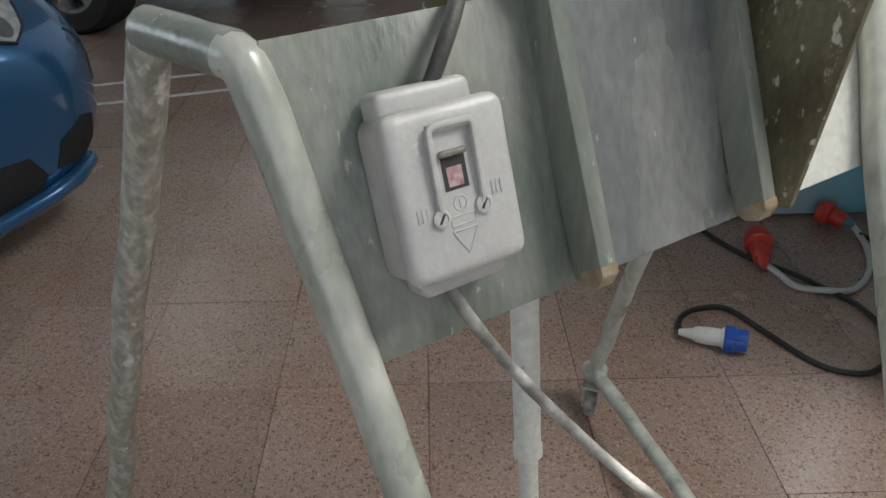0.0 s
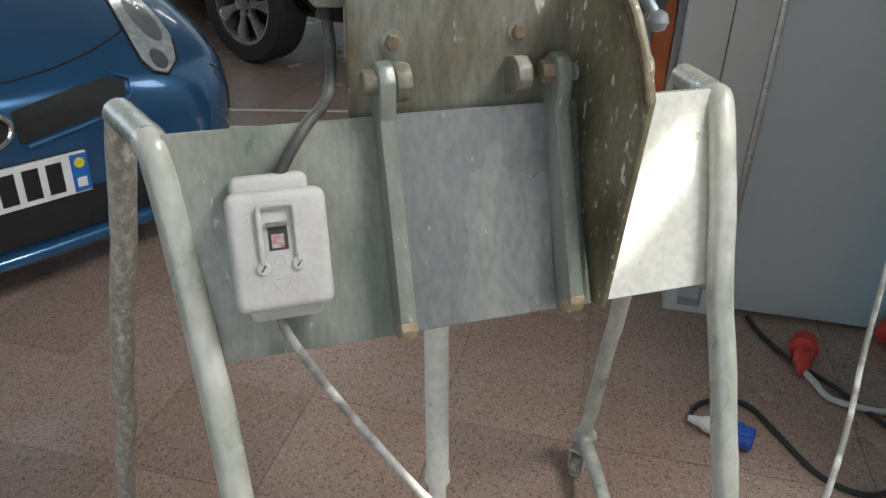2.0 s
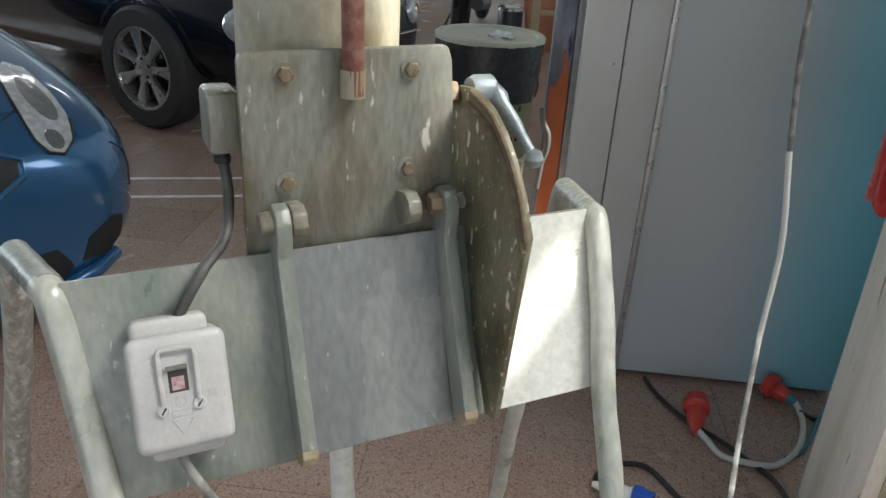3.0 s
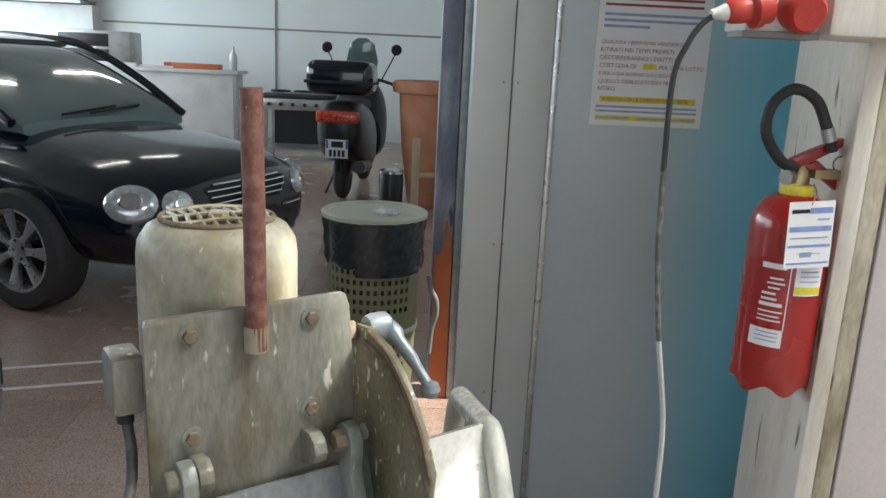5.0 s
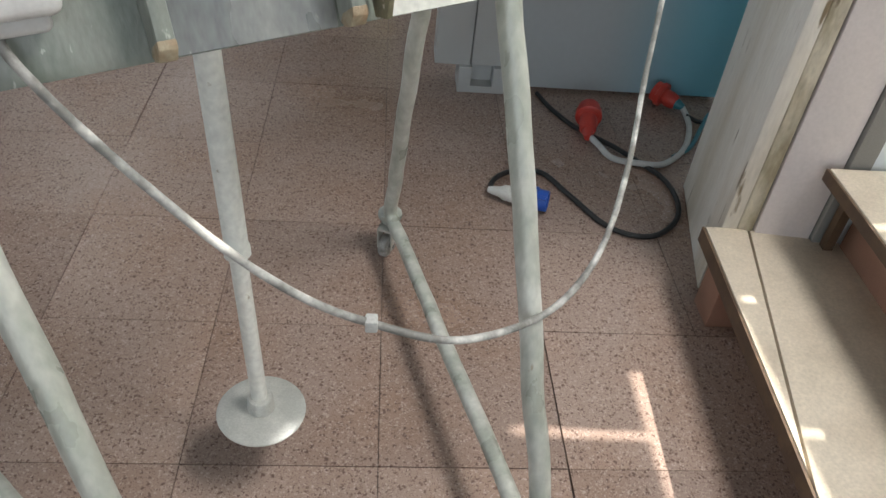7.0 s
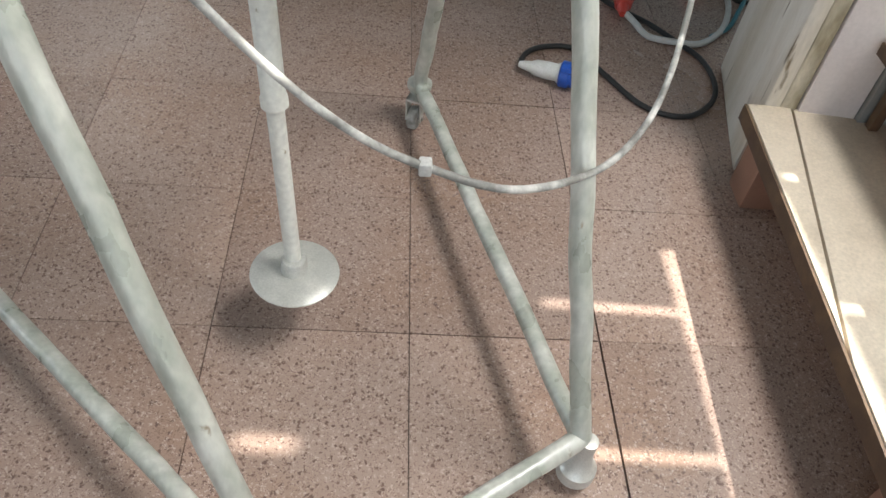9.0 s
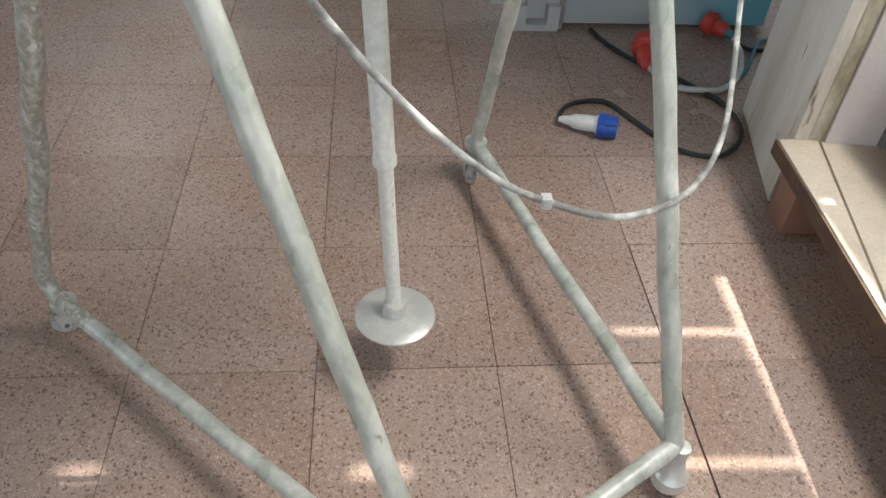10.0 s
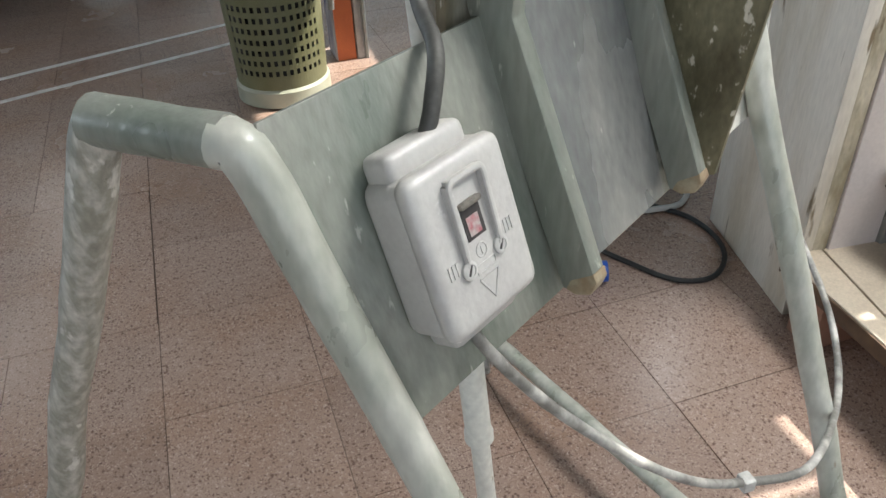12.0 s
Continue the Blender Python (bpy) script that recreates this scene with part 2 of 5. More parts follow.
M_REDROD = mat("flaking_red_oxide", (0.155, 0.055, 0.04), 0.6, second=(0.25, 0.13, 0.10), scale=70, amount=0.9, fine=300, bump=0.5, spots=(0.45, 0.38, 0.32), spot_scale=120, spot_cut=0.68)
M_SWITCH = mat("grey_white_enamel", (0.53, 0.525, 0.505), 0.36, second=(0.45, 0.44, 0.43), scale=40, amount=0.7, fine=260, fine_amount=0.05, bump=0.22, bump_scale=150, spots=(0.78, 0.77, 0.75), spot_scale=45, spot_cut=0.68)
# near-black for recesses; stands for the shade inside them
M_SWDARK = mat("recess_dark", (0.05, 0.045, 0.045), 0.5, scale=200)
M_SWCARD = mat("indicator_card", (0.45, 0.40, 0.39), 0.5, second=(0.42, 0.12, 0.14), scale=160, amount=0.9, fine=500)
M_SCREW = mat("dull_screw", (0.32, 0.30, 0.27), 0.4, metal=0.8, scale=300)
M_ALU = mat("cast_handle", (0.30, 0.34, 0.36), 0.45, metal=0.35, scale=60, second=(0.20, 0.23, 0.25), amount=0.9, spots=(0.5, 0.52, 0.5), spot_scale=90, spot_cut=0.68)
M_CORDGREY = mat("paint_splashed_cord", (0.20, 0.195, 0.18), 0.55, second=(0.66, 0.65, 0.61), scale=30, amount=1.0, fine=300, bump=0.4)
M_CORDDARK = mat("grey_rubber_cord", (0.055, 0.055, 0.052), 0.55, second=(0.15, 0.15, 0.14), scale=50, fine=300)
M_CORDMID = mat("smeared_grey_cord", (0.09, 0.09, 0.086), 0.4, scale=45, second=(0.30, 0.30, 0.285), amount=0.9)
M_CORDLIGHT = mat("pale_grey_cord", (0.50, 0.50, 0.48), 0.45, scale=40, second=(0.38, 0.38, 0.36))
M_BLACKRUB = mat("black_rubber", (0.025, 0.025, 0.025), 0.6, scale=40)
M_REDPLAS = mat("red_plastic", (0.50, 0.045, 0.03), 0.38, second=(0.38, 0.04, 0.03), scale=30)
M_BLUEPLAS = mat("blue_plastic", (0.015, 0.085, 0.42), 0.38, second=(0.012, 0.06, 0.3), scale=30)
M_WHITEPLAS = mat("white_plastic", (0.68, 0.68, 0.65), 0.4, second=(0.56, 0.55, 0.5), scale=40)
M_TEALPLAS = mat("teal_cable_gland", (0.03, 0.18, 0.22), 0.4, scale=40)
M_PALEDISC = mat("worn_alloy_foot", (0.52, 0.52, 0.48), 0.35, metal=0.3, second=(0.64, 0.63, 0.58), scale=35, amount=0.8)
M_WALL = mat("white_wall_paint", (0.70, 0.735, 0.74), 0.7, second=(0.66, 0.66, 0.63), scale=1.2, amount=0.6, fine=80, fine_amount=0.04, bump=0.1)
M_COLUMN = mat("peeling_cream_paint", (0.72, 0.685, 0.62), 0.5, second=(0.52, 0.45, 0.34), scale=7, amount=0.7, fine=120, fine_amount=0.08, bump=0.5, bump_scale=45, spots=(0.20, 0.15, 0.09), spot_scale=20, spot_cut=0.655, stretch=(1.5, 1.5, 0.3))
M_WOODBARE = mat("bare_stained_batten", (0.58, 0.53, 0.42), 0.6, second=(0.22, 0.175, 0.09), scale=16, amount=1.0, fine=160, fine_amount=0.18, bump=0.5, bump_scale=80, stretch=(1, 1, 0.3), spots=(0.14, 0.10, 0.05), spot_scale=26, spot_cut=0.64)
M_PINKWHITE = mat("pinkish_plaster", (0.66, 0.60, 0.58), 0.6, second=(0.58, 0.53, 0.51), scale=5, amount=0.6, fine=140, fine_amount=0.05, bump=0.2, bump_scale=60, spots=(0.42, 0.37, 0.31), spot_scale=20, spot_cut=0.73)
M_GREYFRAME = mat("grey_painted_frame", (0.24, 0.235, 0.22), 0.5, second=(0.19, 0.18, 0.17), scale=6)
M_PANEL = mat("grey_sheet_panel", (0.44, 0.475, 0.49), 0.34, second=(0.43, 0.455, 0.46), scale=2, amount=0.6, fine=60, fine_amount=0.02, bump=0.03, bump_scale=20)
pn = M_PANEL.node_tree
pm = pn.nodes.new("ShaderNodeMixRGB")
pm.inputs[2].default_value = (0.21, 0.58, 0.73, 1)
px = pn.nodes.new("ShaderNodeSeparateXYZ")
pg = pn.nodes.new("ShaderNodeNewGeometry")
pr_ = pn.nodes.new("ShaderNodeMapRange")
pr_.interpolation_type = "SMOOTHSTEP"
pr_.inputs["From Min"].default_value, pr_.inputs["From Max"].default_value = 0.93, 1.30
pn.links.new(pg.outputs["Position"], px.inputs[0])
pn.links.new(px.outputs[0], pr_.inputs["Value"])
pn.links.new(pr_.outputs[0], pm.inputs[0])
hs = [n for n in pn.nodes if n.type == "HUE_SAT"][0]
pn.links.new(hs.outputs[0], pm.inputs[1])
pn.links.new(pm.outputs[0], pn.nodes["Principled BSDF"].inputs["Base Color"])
M_PANELEDGE = mat("off_white_profile", (0.48, 0.495, 0.485), 0.4, second=(0.44, 0.44, 0.42), scale=5, fine_amount=0.03)
M_ALUSTRIP = mat("aluminium_strip", (0.55, 0.56, 0.56), 0.3, metal=0.7, scale=30)
M_STEPSTONE = mat("worn_step_board", (0.60, 0.525, 0.42), 0.45, second=(0.46, 0.39, 0.30), scale=9, amount=0.8, fine=200, bump=0.2, spots=(0.20, 0.14, 0.09), spot_scale=26, spot_cut=0.74)
M_STEPEDGE = mat("brown_step_edge", (0.075, 0.042, 0.024), 0.6, second=(0.14, 0.085, 0.045), scale=30, amount=0.8)
M_RISER = mat("brown_riser", (0.30, 0.155, 0.105), 0.5, second=(0.22, 0.12, 0.08), scale=10, amount=0.8)
M_CEIL = mat("ceiling_grey", (0.30, 0.30, 0.29), 0.8, scale=2)
M_CARBLUE = mat("blue_car_paint", (0.020, 0.105, 0.24), 0.22, metal=0.5, second=(0.018, 0.095, 0.22), scale=3, fine=900, fine_amount=0.05, bump=0, coat=1.0, rough_var=0.02)
M_CARBLACK = mat("black_car_paint", (0.006, 0.008, 0.014), 0.12, second=(0.006, 0.008, 0.012), scale=3, fine_amount=0.02, bump=0, coat=0.3, rough_var=0.03)
M_TRIM = mat("dark_trim_plastic", (0.010, 0.0105, 0.011), 0.7, scale=40)
M_TYRE = mat("tyre_rubber", (0.028, 0.028, 0.028), 0.75, second=(0.05, 0.048, 0.045), scale=40)
M_RIM = mat("alloy_rim", (0.52, 0.53, 0.54), 0.3, metal=0.8, scale=40)
M_CHROME = mat("chrome", (0.75, 0.76, 0.77), 0.1, metal=1.0, scale=20, fine_amount=0.01, bump=0, rough_var=0.03)
M_LENS = mat("headlamp_lens", (0.50, 0.53, 0.55), 0.08, metal=0.5, second=(0.72, 0.74, 0.76), scale=45, amount=1.0, bump=0.4, bump_scale=60, coat=1.0)
M_CARGLASS = mat("dark_car_glass", (0.10, 0.16, 0.155), 0.05, metal=0.0, scale=3, fine_amount=0.01, bump=0, coat=1.0, second=(0.13, 0.19, 0.18))
M_PLATEWHITE = mat("number_plate_white", (0.72, 0.73, 0.72), 0.35, scale=30, second=(0.66, 0.67, 0.66))
M_EUBLUE = mat("plate_blue", (0.02, 0.14, 0.48), 0.4, scale=60)
M_INK = mat("black_ink", (0.010, 0.012, 0.013), 0.5, scale=60)
M_YELLOW = mat("yellow_mark", (0.72, 0.60, 0.05), 0.5, scale=60)
M_REDLAMP = mat("red_lamp_lens", (0.36, 0.02, 0.015), 0.15, scale=80, second=(0.8, 0.2, 0.12), amount=0.8)
M_TERRACOTTA = mat("terracotta", (0.46, 0.19, 0.10), 0.75, second=(0.54, 0.27, 0.16), scale=6, amount=0.7)
M_BINOLIVE = mat("olive_green_bin_plastic", (0.165, 0.165, 0.085), 0.45, second=(0.23, 0.225, 0.13), scale=8)
M_BINDARK = mat("bin_inside_bag", (0.018, 0.018, 0.017), 0.3, scale=12)
M_BINLID = mat("pale_bin_lid", (0.42, 0.43, 0.33), 0.4, second=(0.5, 0.5, 0.42), scale=10)
M_BAG = mat("black_refuse_bag", (0.02, 0.02, 0.021), 0.22, second=(0.05, 0.05, 0.05), scale=40, bump=0.9, bump_scale=45)
M_CLEARBAG = mat("crumpled_film", (0.55, 0.57, 0.56), 0.15, second=(0.75, 0.77, 0.77), scale=60, bump=0.8, bump_scale=70)
M_PILLARBLUE = mat("blue_grey_smeared_paint", (0.165, 0.175, 0.235), 0.45, second=(0.42, 0.42, 0.46), scale=12, amount=0.95, fine=150, bump=0.3, spots=(0.05, 0.05, 0.16), spot_scale=12, spot_cut=0.62, stretch=(1, 1, 0.3))
M_ORANGE = mat("orange_primer", (0.56, 0.14, 0.045), 0.5, second=(0.42, 0.10, 0.04), scale=10)
M_EXT = mat("extinguisher_red", (0.32, 0.016, 0.012), 0.28, second=(0.27, 0.014, 0.011), scale=8, coat=0.5, fine_amount=0.03, bump=0.03)
M_PAPER = mat("paper", (0.74, 0.745, 0.74), 0.7, scale=20, second=(0.70, 0.705, 0.71), fine_amount=0.02, bump=0.05)
M_PAPERBLUE = mat("paper_blue_print", (0.22, 0.30, 0.58), 0.7, scale=60)
M_INKRED = mat("maroon_ink", (0.30, 0.05, 0.07), 0.7, scale=60)
M_INKBLUE = mat("blue_grey_ink", (0.30, 0.36, 0.52), 0.7, scale=60)
M_BRASS = mat("dull_brass", (0.42, 0.33, 0.18), 0.4, metal=0.8, scale=60)
M_WORKTOP = mat("counter_white", (0.66, 0.67, 0.66), 0.5, scale=3)
M_STAINLESS = mat("stainless", (0.42, 0.42, 0.41), 0.35, metal=0.7, scale=10)
M_STOVEDARK = mat("stove_dark", (0.02, 0.02, 0.021), 0.35, scale=20)
M_WOOD = mat("pale_wood", (0.52, 0.41, 0.28), 0.6, second=(0.42, 0.32, 0.2), scale=20, stretch=(1, 1, 0.2))
M_LINE = mat("white_floor_paint", (0.68, 0.67, 0.65), 0.6, second=(0.5, 0.46, 0.43), scale=20, amount=0.7)
M_WINDOW = glass("window_glass")
M_GALV = mat("galvanised_edge", (0.36, 0.37, 0.38), 0.4, metal=0.5, scale=30)

# ---------------------------------------------------------------- the setting
XW, YN, YS, XL, ZC = 1.85, 13.0, -4.5, -6.6, 4.0
ground = tagged(part("floor", box(-7, 2.4, -4.8, 13.4, -0.12, -0.006), M_GROUT, smooth=False), "grout bed under the reddish terrazzo tile floor", "floor", kind="structure")
# West, south and east walls are unseen; their openings are placed for light.
walls = [
    ("wall_north", box(XL - 0.2, XW + 0.2, YN, YN + 0.2, -0.05, ZC)),
    ("wall_west", join(box(XL - 0.2, XL, YS, YN, -0.05, 1.45), box(XL - 0.2, XL, YS, YN, 3.15, ZC),
                       box(XL - 0.2, XL, YS, 0.4, 1.45, 3.15), box(XL - 0.2, XL, 7.6, YN, 1.45, 3.15))),
    ("wall_south", join(box(XL - 0.2, -3.1, YS - 0.2, YS, -0.05, ZC), box(2.05, XW + 0.2, YS - 0.2, YS, -0.05, ZC), box(-3.1, 2.05, YS - 0.2, YS, 3.3, ZC))),
    ("wall_east", join(box(XW, XW + 0.2, YS, -0.1, -0.05, ZC), box(XW, XW + 0.2, 1.0, 2.35, -0.05, ZC), box(XW, XW + 0.2, 2.95, YN, -0.05, ZC),
                       box(XW, XW + 0.2, -0.1, 1.0, -0.05, 0.334), box(XW, XW + 0.2, -0.1, 1.0, 3.62, ZC),
                       box(XW, XW + 0.2, 2.35, 2.95, -0.05, 1.62), box(XW, XW + 0.2, 2.35, 2.95, 2.5, ZC))),
]
for nm, bm in walls:
    tagged(part(nm, bm, M_WALL, smooth=False), "plain white painted garage wall", "wall", kind="structure")
# Ceiling added out of view, dark grey to cut overhead light and car reflections.
tagged(part("ceiling", box(XL - 0.2, XW + 0.2, YS - 0.2, YN + 0.2, ZC, ZC + 0.2), M_CEIL, smooth=False), "plain grey ceiling over the garage, added out of view", "ceiling", kind="structure")

# unseen door atop the steps: gapped boards and glass above, added to shape sunlight
door = thing("sun_slot_door", (XW + 0.06, 0.45, 0.334), "unseen boarded door, its gaps and glass placed to shape sunlight", "door", kind="structure")
ROWS = (
    (0.334, 1.05, ()), (1.05, 1.36, ((0.547, 0.563), (0.827, 0.843))), (1.36, 1.41, ((0.30, 0.80),)),
    (1.41, 1.71, ((0.384, 0.400), (0.652, 0.668))), (1.71, 2.18, ()), (2.18, 2.30, ((0.370, 0.390),)), (2.30, 2.76, ()),
    (2.76, 2.85, ((0.372, 0.388), (0.56, 0.645))), (2.85, 3.13, ()), (3.13, 3.34, ((0.58, 0.69),)), (3.34, 3.62, ()),
)
boards = []
for z0, z1, gaps in ROWS:
    edges = [-0.1] + [y for gap in gaps for y in gap] + [1.0]
    boards += [(edges[i], edges[i + 1], z0, z1) for i in range(0, len(edges), 2)]
for y0, y1, z0, z1 in boards:
    part("board", box(XW + 0.05, XW + 0.062, y0, y1, z0, z1), M_PANELEDGE, door, smooth=False)
for y0, y1, z0, z1 in ((0.56, 0.645, 2.76, 2.85), (0.58, 0.69, 3.13, 3.34)):
    pane = part("pane", box(XW + 0.055, XW + 0.06, y0, y1, z0, z1), M_WINDOW, door, smooth=False)
    pane.visible_shadow = False

# ---------------------------------------------------------------- painted column and the recess beside the steps
col = thing("column", (1.1, 1.25, 0), "wood-clad column with peeling cream paint and bare battens", "column", kind="structure")
part("core", moved(prism([(1.035, 1.085), (1.22, 1.05), (1.24, 1.45), (1.115, 1.45)], 0, ZC), Matrix.Identity(4)), M_COLUMN, col, smooth=False)
part("plank", prism([(1.02, 1.07), (1.032, 1.075), (1.108, 1.43), (1.095, 1.432)], 0, ZC, 0.002), M_COLUMN, col, "cream board with cracked, peeling paint")
part("batten", prism([(1.018, 1.066), (1.046, 1.0605), (1.047, 1.078), (1.03, 1.085)], 0, ZC, 0.003), M_COLUMN, col)
part("batten", prism([(1.0475, 1.063), (1.076, 1.057), (1.077, 1.074), (1.048, 1.08)], 0, ZC, 0.003), M_WOODBARE, col, "bare stained wooden batten with paint remains")
part("plank", prism([(1.078, 1.052), (1.182, 1.040), (1.184, 1.058), (1.08, 1.072)], 0.0, ZC, 0.002), M_PINKWHITE, col, "pinkish white plastered face")
part("door_jamb", prism([(1.184, 1.030), (1.226, 1.030), (1.226, 1.06), (1.184, 1.06)], 0.0, ZC, 0.002), M_GREYFRAME, col, "grey painted jamb")
tagged(part("wall_recess", box(1.226, XW, 1.045, 1.2, 0.0, ZC), M_WALL, smooth=False), "white panelled wall beside the steps", "wall", kind="structure")

# ---------------------------------------------------------------- steps
st1 = thing("step", (1.1, 0.5, 0), "low step with worn beige tread and dark brown nosing", "step", "entrance steps", kind="structure")
part("tread", prism([(1.072, 1.062), (1.24, 1.030), (1.24, -0.9), (0.8975, -0.9), (0.9605, 0.490)], 0.135, 0.163, 0.002), M_STEPSTONE, st1)
part("tread", prism([(0.986, 1.066), (1.0685, 1.064), (0.9612, 0.516)], 0.135, 0.1625, 0.002), M_STEPSTONE, st1, "wedge-shaped worn front board")
part("edge", prism([(0.981, 1.068), (0.9855, 1.068), (0.897, -0.9), (0.8925, -0.9)], 0.128, 0.160), M_STEPEDGE, st1, "dark brown edge strip")
part("riser", box(1.13, 1.15, -0.9, 1.03, 0.0, 0.135), M_RISER, st1, "brown riser")
st2 = thing("step", (1.4, 0.5, 0), "upper step with worn beige tread over a brown riser", "step", "entrance steps", kind="structure")
part("tread", box(1.146, XW, -0.9, 1.026, 0.31, 0.334, 0.003), M_STEPSTONE, st2)
part("edge", box(1.142, 1.146, -0.9, 1.028, 0.308, 0.331), M_STEPEDGE, st2, "dark brown edge strip")
for y0, y1 in ((0.955, 1.03), (0.29, 0.365)):
    part("side_block", box(1.0, 1.14, y0, y1, 0.0, 0.131, 0.003), M_RISER, st1, "brown wooden support block")
part("riser", box(1.235, 1.255, -0.9, 1.02, 0.16, 0.31), M_RISER, st2, "brown riser")
part("side_post", box(1.196, 1.214, 1.006, 1.024, 0.16, 0.31), M_STEPEDGE, st2)
for y in (-0.1, 0.5):
    part("support", box(1.3, 1.8, y, y + 0.05, 0.0, 0.31), M_RISER, st2)

# ---------------------------------------------------------------- grey sheet partition with its white edge profiles
pan = thing("partition_panel", (0.9, 1.9, 0), "grey sheet partition with off-white profile strips", "partition", kind="structure")
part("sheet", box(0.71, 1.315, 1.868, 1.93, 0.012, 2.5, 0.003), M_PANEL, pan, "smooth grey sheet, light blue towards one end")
part("strip", box(0.598, 0.694, 1.856, 1.93, 0.075, 2.5, 0.003), M_PANELEDGE, pan)
part("strip", box(0.498, 0.595, 1.852, 1.93, 0.075, 2.5, 0.003), M_PANELEDGE, pan)
part("bead", box(0.694, 0.71, 1.85, 1.9, 0.0, 2.5, 0.004), M_ALUSTRIP, pan, "thin aluminium bead")
part("foot", join(box(0.565, 0.60, 1.84, 1.93, 0, 0.075), box(0.66, 0.694, 1.84, 1.93, 0, 0.075), box(0.60, 0.66, 1.84, 1.93, 0, 0.02), box(0.60, 0.66, 1.88, 1.93, 0.02, 0.075)), M_PANELEDGE, pan, "off-white hollow foot block", smooth=False)
for x, z in ((0.575, 0.88), (0.60, 0.88), (0.575, 1.29), (0.612, 1.29), (0.575, 0.47), (0.605, 0.47)):
    part("screw", moved(lathe([(0.004, 0), (0.003, 0.002), (0, 0.0025)], 8), frame_at((x, 1.853 if x < 0.596 else 1.857, z), (1, 0, 0), (0, 0, 1))), M_SCREW, pan)

# ---------------------------------------------------------------- the tilting machine on its tube stand
W0 = Vector((0.0495, 0.4045, 0.747))
WU = Vector((0.8523, 0.5231, 0))
WV = Vector((-0.5231 * math.sin(radians(19.5)), 0.8523 * math.sin(radians(19.5)), math.cos(radians(19.5))))
WO = WU.cross(WV)


def on_web(u, v, o=0.0):
    return W0 + WU * u + WV * v + WO * o


WEB = frame_at(W0, WU, WV)
SEC = frame_at(W0, WV, WO) @ Matrix(((1, 0, 0, 0), (-0.075, 1, 0, 0.006), (0, 0, 1, 0), (0, 0, 0, 1)))  # x: up the plate, y: out of it, z: along it
SWITCH = WEB @ Matrix.Diagonal((1, 1, 0.70, 1))
machine = thing("tilting_motor_stand", (0.2, 0.7, 0), "grey-green tubular stand with tilting motor plate and switch", "machine")
R = 0.0135
TL, TLB = Vector((-0.012, 0.447, 0.920)), Vector((-0.081, 0.505, 0.921))
TR, TRB = Vector((0.445, 0.711, 0.924)), Vector((0.417, 0.835, 0.912))
FL, FR = Vector((0.245, 0.182, 0.10)), Vector((0.585, 0.400, 0.104))
BL, BR = Vector((-0.345, 0.735, 0.062)), Vector((0.383, 1.157, 0.089))


def wavy(points, k=0.004):
    return [p + Vector((noise.noise(p * 9), noise.noise(p * 9 + Vector((5, 0, 0))), 0)) * k for p in points]


def dense(points, step=0.03):
    out = []
    for a, b in zip(points, points[1:]):
        n = max(1, int((b - a).length / step))
        out += [a.lerp(b, i / n) for i in range(n)]
    return out + [points[-1]]


part("leg", tube(wavy(dense(bend_path([TL.lerp(TLB, 0.16), TL, on_web(-0.012, 0.0, 0.0), FL], 0.03))), R, 14, wobble=0.05), M_GREENPIPE, machine)
part("leg", tube(wavy(dense(bend_path([TR.lerp(TRB, 0.16), TR, FR], 0.03))), R, 14, wobble=0.05, seed=3), M_GREENPIPE, machine)
part("leg", tube(wavy(dense(bend_path([TLB.lerp(TL, 0.1), TLB, BL + Vector((-0.026, 0.010, 0.035)), BL.lerp(FL, 0.10)], 0.05)), 0.006), R, 14, wobble=0.055, seed=5), M_PIPEOLD, machine)
part("leg", tube(wavy(dense(bend_path([TRB.lerp(TR, 0.1), TRB, BR, BR.lerp(FR, 0.12)], 0.07)), 0.006), R, 14, wobble=0.05, seed=7), M_GREENPIPE, machine)
part("top_tube", tube(dense([TL.lerp(TLB, 0.10), TLB], 0.012), R * 1.04, 14, wobble=0.05), M_GREEN, machine)
part("top_tube", tube(dense([TR.lerp(TRB, 0.12), TRB], 0.012), R * 1.04, 14, wobble=0.06), M_PIPEOLD, machine)
part("bottom_rail", tube(wavy(dense([BL.lerp(FL, 0.06), FL]), 0.003), R * 0.96, 14, wobble=0.06, seed=2), M_GREENPIPE, machine)
part("bottom_rail", tube(wavy(dense([BR.lerp(FR, 0.06), FR]), 0.003), R * 0.96, 14, wobble=0.06, seed=4), M_GREENPIPE, machine)
part("front_rail", tube(wavy(dense([FR, FL]), 0.003), R, 14, wobble=0.06, seed=6), M_GREENPIPE, machine)
part("weld", moved(lathe([(0.0, -0.022), (0.016, -0.018), (0.024, -0.004), (0.024, 0.006), (0.012, 0.014), (0, 0.016)], 16), Matrix.Translation(BR)), M_GREENPIPE, machine)
part("weld", moved(lathe([(0.0, -0.02), (0.016, -0.016), (0.022, -0.004), (0.021, 0.006), (0.012, 0.014), (0, 0.016)], 16), Matrix.Translation(BL)), M_GREENPIPE, machine)
for c in (FR, FL):
    part("foot", moved(lathe([(0.022, -0.09), (0.026, -0.086), (0.026, -0.066), (0.018, -0.058), (0.0125, -0.03), (0.0125, 0.0), (0, 0.002)], 20), Matrix.Translation(c + Vector((0.012, -0.004, 0)))), M_PALEDISC, machine, "pale alloy foot")


